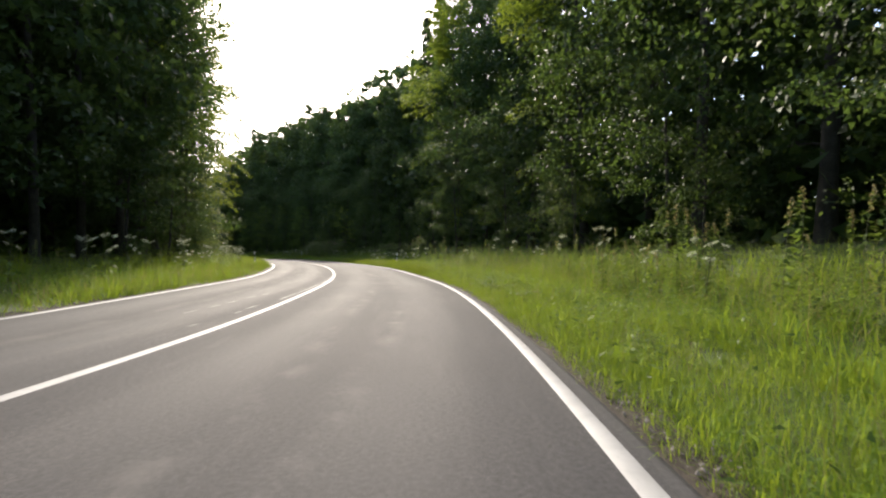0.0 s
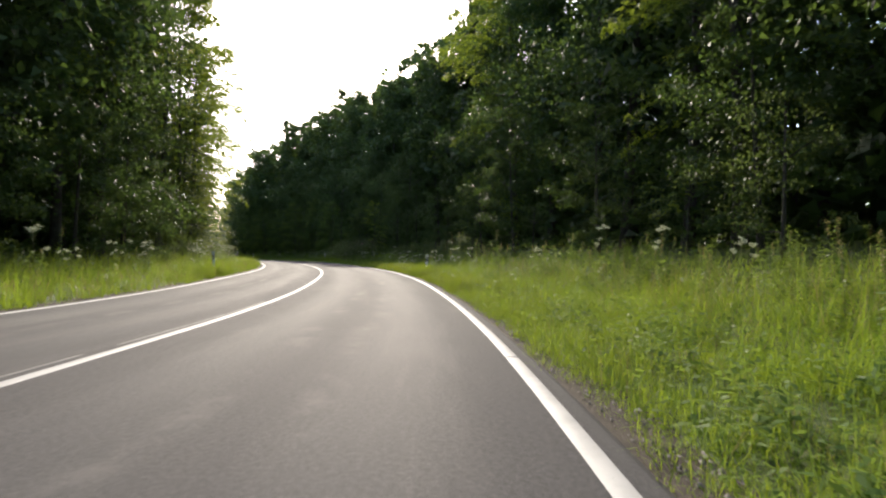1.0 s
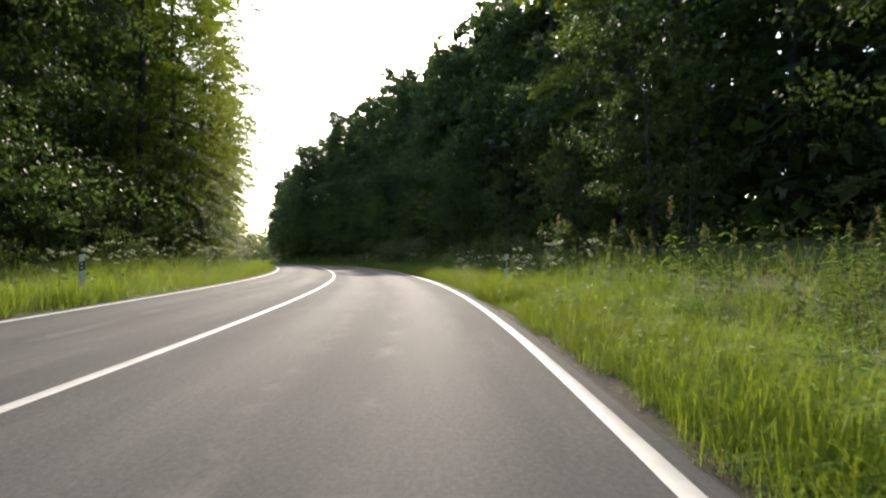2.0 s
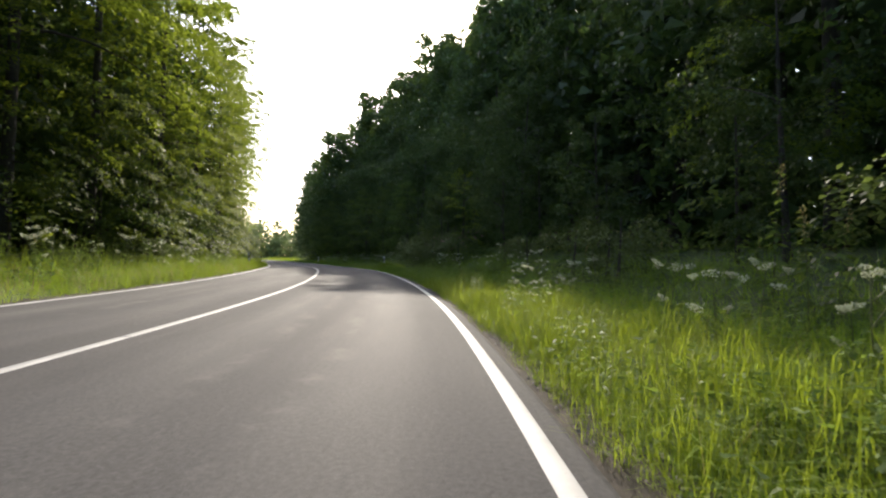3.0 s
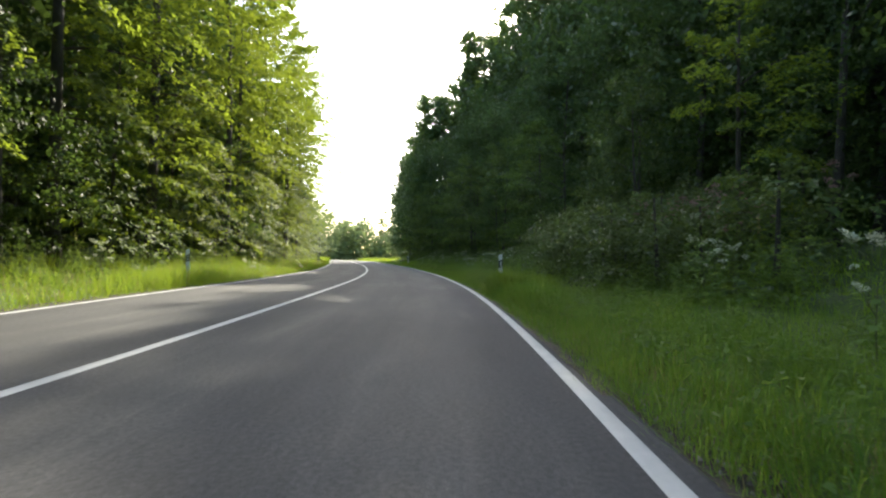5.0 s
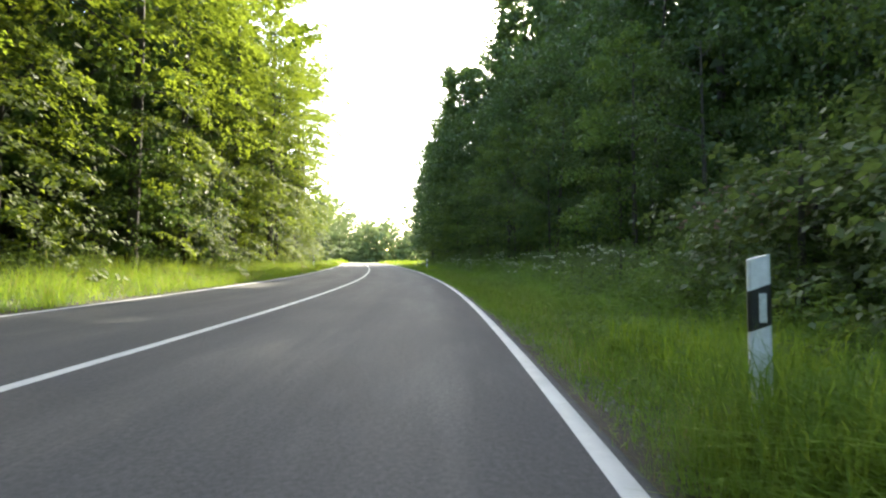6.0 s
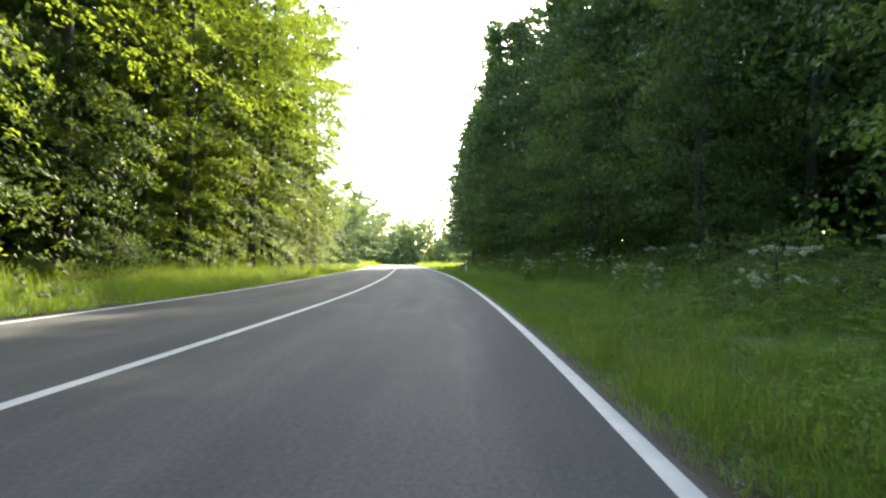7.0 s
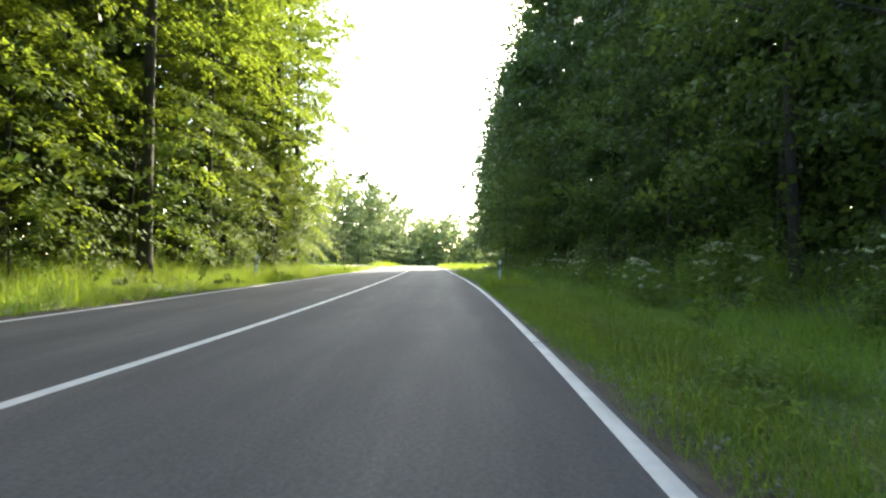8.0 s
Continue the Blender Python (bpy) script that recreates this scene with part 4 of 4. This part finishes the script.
# ---- flowers and tall weeds ----
def make_umbel(seed, tall, petals=FLORET, broad=1.0):
    """A hogweed-like plant: ribbed stem, forked rays, flat white umbels, broad leaves."""
    rng = np.random.default_rng(seed)
    plant_ = new("white_umbel_plant" if petals is FLORET else "hemp_agrimony")
    q = np.linspace(0, 1, 6)
    stem = np.stack([0.05 * np.sin(2 * q + seed), 0.05 * np.sin(1.5 * q), q * tall], 1)
    pieces = [tube(stem, np.linspace(0.009, 0.005, 6), 5)]
    heads = [(stem[-1] + [0, 0, 0.05], 0.10 * broad)]
    for k in range(4):
        a, j = rng.uniform(0, 6.28), rng.integers(2, 5)
        end = stem[j] + np.array([np.cos(a) * 0.22, np.sin(a) * 0.22, tall * rng.uniform(0.18, 0.32)])
        pieces.append(tube(np.array([stem[j], stem[j] * 0.45 + end * 0.55 - [0, 0, 0.02], end]), [0.005, 0.004, 0.003], 4))
        heads.append((end, broad * rng.uniform(0.05, 0.085)))
    for c, r in heads:
        for a in np.linspace(0, 6.28, 7)[:-1]:
            pieces.append(tube(np.array([c - [0, 0, 0.06], c + [np.cos(a) * r * 0.7, np.sin(a) * r * 0.7, 0]]), [0.0018, 0.0012], 3))
    v, f = joined(pieces)
    under("stem", mesh("stem", v, f, STALK), plant_)
    for c, r in heads:
        n = int(38 * broad ** 1.5)
        a, rr = rng.uniform(0, 6.28, n), r * np.sqrt(rng.uniform(0, 1, n))
        tilt = rng.normal(0, 0.32, 2)
        dx, dy = np.cos(a) * rr, np.sin(a) * rr
        p = c + np.stack([dx, dy, 0.02 - 2.6 * rr ** 2 / max(1.0, broad) + tilt[0] * dx + tilt[1] * dy + rng.normal(0, 0.007, n)], 1)
        v, f = leaves(rng, p, rng.normal(0, 1, (n, 3)), rng.normal(0, 0.6, (n, 3)) + [0, 0, 1], 0.026, 0.022)
        # each floret hangs by a short stalk on the middle of its head
        v = np.concatenate([v, v[f[:, 0]] + [0.003, 0, 0], [c - [0, 0, 0.05]]])
        stalk = np.stack([f[:, 0], 4 * n + np.arange(n), np.full(n, 5 * n)], 1)
        under("umbel", mesh("umbel", v, np.concatenate([f[:, [0, 1, 2]], f[:, [0, 2, 3]], stalk]), petals), plant_, "flat white flower head" if petals is FLORET else "domed faded pink flower head")
    n = 26
    hgt = rng.uniform(0.1, 0.6, n) * tall
    a = rng.integers(0, 5, n) * 1.3 + rng.normal(0, 0.2, n)
    rr = rng.uniform(0.06, 0.28, n)
    p = np.stack([np.cos(a) * rr, np.sin(a) * rr, hgt], 1)
    v, f = leaves(rng, p, np.stack([np.cos(a), np.sin(a), rng.normal(-0.2, 0.3, n)], 1), rng.normal(0, 0.4, (n, 3)) + [0, 0, 1], 0.16, 0.08)
    under("foliage", mesh("foliage", v, f, HERB), plant_)
    return tagged(plant_, "white-flowered umbel plant standing in the verge" if petals is FLORET else "tall herb with faded pink flower heads on the bank", "wildflower")


def make_weed(seed, tall, petals=None):
    """An upright stalk with leaves in pairs and a seed or flower spike."""
    rng = np.random.default_rng(seed)
    weed = new("tall_weed" if petals is None else "willowherb")
    q = np.linspace(0, 1, 7)
    stem = np.stack([0.10 * q ** 2 * np.sin(seed), 0.10 * q ** 2 * np.cos(seed * 2), q * tall], 1)
    under("stem", mesh("stem", *tube(stem, np.linspace(0.008, 0.002, 7), 5), STALK), weed)
    n = 60
    t = rng.uniform(0.08, 0.97, n)
    base = np.stack([np.interp(t, q, stem[:, k]) for k in range(3)], 1)
    a = rng.uniform(0, 6.28, n)
    size = 0.17 * (1.15 - t) + 0.03
    out = np.stack([np.cos(a), np.sin(a), rng.normal(-0.15, 0.25, n)], 1)
    v, f = leaves(rng, base + out * (size * 0.5)[:, None], out, rng.normal(0, 0.4, (n, 3)) + [0, 0, 1], size, size * 0.36)
    under("foliage", mesh("foliage", v, f, HERB), weed)
    n = 40
    t = rng.uniform(0.78, 1.0, n)
    base = np.stack([np.interp(t, q, stem[:, k]) for k in range(3)], 1) + rng.normal(0, 0.018, (n, 3)) * (1.6 if petals else 1)
    v, f = leaves(rng, base, rng.normal(0, 1, (n, 3)) + [0, 0, 0.8], rng.normal(0, 1, (n, 3)), 0.035, 0.02)
    under("spike", mesh("spike", v, f, petals or STRAW), weed, "pink flower spike" if petals else "pale seed spike")
    return tagged(weed, "upright pink-flowered willowherb on the bank" if petals else "tall green weed with pale seed spike in the verge", "wildflower" if petals else "weed")


UMBELS = [make_umbel(61, 1.05), make_umbel(62, 0.85), make_umbel(63, 1.25)]
HOGWEED = make_umbel(70, 0.95, broad=1.25)
WEEDS = [make_weed(64, 1.25), make_weed(65, 1.55), make_weed(66, 0.95)]
AGRIMONY = make_umbel(68, 1.3, DULL_PINK)
WILLOWHERB = make_weed(67, 1.35, PINK)
rng = random.Random(9)
for s, d, size in ((39.0, 4.7, 0.54), (39.5, 5.1, 0.56), (40.2, 4.6, 0.5), (40.7, 5.2, 0.58), (39.2, 5.6, 0.58), (41.5, 5.0, 0.56), (33.2, 4.9, 0.72), (33.9, 5.3, 0.85), (35.2, 5.5, 0.75), (33.0, 5.6, 0.7), (36.0, 5.2, 0.7), (33.6, 5.9, 0.9), (31.2, 6.0, 0.8)):
    plant(rng.choice(UMBELS), s, d, size, rng.uniform(0, 360), "umbel flowers in the verge")
for s, d, size in ((32.9, 4.7, 0.8), (33.4, 5.6, 1.0), (34.2, 6.2, 1.1), (35.3, 6.0, 0.95), (36.4, 6.5, 1.05), (30.2, 5.9, 0.9), (28.8, 6.3, 1.0), (27.5, 6.0, 0.9)):
    plant(rng.choice(WEEDS), s, d, size, rng.uniform(0, 360), "tall weeds")
for k in range(44):
    plant(rng.choice(UMBELS), 3 + 1.5 * k + rng.uniform(-1, 1), -(5.3 + rng.uniform(-0.6, 0.9)), rng.uniform(0.8, 1.05), rng.uniform(0, 360), "umbel flowers in the verge")
for k in range(76):
    plant(rng.choice(UMBELS), 44 + 0.85 * k + rng.uniform(-1, 1), 6.1 + rng.uniform(-0.6, 0.9), rng.uniform(0.52, 0.82), rng.uniform(0, 360), "umbel flowers in the verge")
for k in range(8):
    plant(rng.choice(UMBELS), 6 + 2.5 * k + rng.uniform(-1, 1), 6.6 + rng.uniform(-0.7, 0.5), rng.uniform(0.8, 1.0), rng.uniform(0, 360), "umbel flowers in the verge")
for k in range(110):
    plant(rng.choice(WEEDS), 5 + 0.26 * k + rng.uniform(-0.5, 0.5), 6.6 + rng.uniform(-0.8, 1.2), rng.uniform(0.75, 1.1) * (1.0 if k < 24 else 0.68), rng.uniform(0, 360), "tall weeds")
for k in range(40):
    plant(rng.choice(WEEDS), 36 + 1.9 * k + rng.uniform(-0.8, 0.8), 7.0 + rng.uniform(-0.6, 0.8), rng.uniform(0.55, 0.95), rng.uniform(0, 360), "tall weeds")
for k in range(40):
    plant(rng.choice(WEEDS), 4 + 2.6 * k + rng.uniform(-1, 1), -(5.9 + rng.uniform(-0.5, 0.9)), rng.uniform(0.5, 0.85), rng.uniform(0, 360), "tall weeds")
for k in range(16):
    plant(HOGWEED, rng.uniform(66, 93), 6.0 + rng.uniform(-0.6, 0.7), rng.uniform(0.6, 0.88), rng.uniform(0, 360), "umbel flowers in the verge")
for s, d in ((39.3, 5.3), (40.4, 4.8), (34.0, 5.2), (35.0, 5.0)):
    plant(HOGWEED, s, d, rng.uniform(0.56, 0.72), rng.uniform(0, 360), "umbel flowers in the verge")
for k in range(44):
    plant(AGRIMONY, 58.5 + 0.27 * k + rng.uniform(-0.4, 0.4), 7.3 + rng.uniform(-0.9, 1.2), rng.uniform(0.85, 1.25), rng.uniform(0, 360), "pink flowers on the bank")
for k in range(9):
    plant(WILLOWHERB, 61 + 1.0 * k + rng.uniform(-0.4, 0.4), 7.2 + rng.uniform(-0.5, 0.8), rng.uniform(0.9, 1.2), rng.uniform(0, 360), "willowherb on the bank")


# ---- delineator posts ----
def make_post(round_reflectors):
    """A white roadside post with a rounded wedge section, slanted cap, slanted black band and reflector. It faces -y."""
    post = new("delineator_post")
    w, deep, tall = 0.045, 0.085, 0.885
    outline = [(-w, 0.01), (-w + 0.012, 0.0), (w - 0.012, 0.0), (w, 0.01), (w * 0.75, deep * 0.7), (w * 0.3, deep), (-w * 0.3, deep), (-w * 0.75, deep * 0.7)]

    def sleeve(name, z0, z1, slope0, slope1, grow, mat, label):
        bm = bmesh.new()
        lower = [bm.verts.new((x * grow, (y - 0.034) * grow + 0.034, z0 + slope0 * x)) for x, y in outline]
        upper = [bm.verts.new((x * grow, (y - 0.034) * grow + 0.034, z1 + slope1 * x)) for x, y in outline]
        n = len(outline)
        for i in range(n):
            bm.faces.new((lower[i], lower[(i + 1) % n], upper[(i + 1) % n], upper[i]))
        bm.faces.new(upper)
        bm.faces.new(list(reversed(lower)))
        part(name, bm, mat, post, label)

    sleeve("body", -0.3, tall - 0.02, 0, 0.3, 1.0, WHITE_PLASTIC, "white plastic post body")
    sleeve("black_band", tall - 0.325, tall - 0.15, 0.4, 0.4, 1.04, BLACK_PLASTIC, "slanted black band")
    if round_reflectors:
        for z in (tall - 0.20, tall - 0.27):
            bm = bmesh.new()
            bmesh.ops.create_cone(bm, cap_ends=True, segments=16, radius1=0.021, radius2=0.019, depth=0.010, matrix=pose(0.0, -0.006, z, 90))
            part("reflector", bm, REFLECTOR, post, "round silver reflector")
    else:
        bm = bmesh.new()
        bmesh.ops.create_cube(bm, size=1, matrix=pose(0.009, -0.004, tall - 0.238) @ Matrix.Diagonal((0.030, 0.010, 0.125, 1)))
        bmesh.ops.bevel(bm, geom=bm.edges[:], offset=0.003, segments=1, affect="EDGES")
        part("reflector", bm, REFLECTOR, post, "upright silver reflector strip")
    return tagged(post, "white plastic roadside post with slanted black band and reflector", "delineator post", "roadside posts")


POST_R, POST_L = make_post(False), make_post(True)
for kind, spots in ((POST_R, ((-1.0, 4.05), (32.0, 4.28), (62.5, 3.92), (98.2, 4.1))), (POST_L, ((-2.0, -3.9), (30.8, -3.85), (64.3, -3.85), (97.2, -3.75)))):
    for k, (s, d) in enumerate(spots):
        x, y, z = on_ground(s, d)
        m = pose(x, y, z, 0, 2.0 * math.sin(3 * s), math.degrees(float(np.interp(s, S, HEAD))) + (-12 if d > 0 else 14))
        if k:
            copy_thing(kind, m)
        else:
            kind.matrix_basis = m
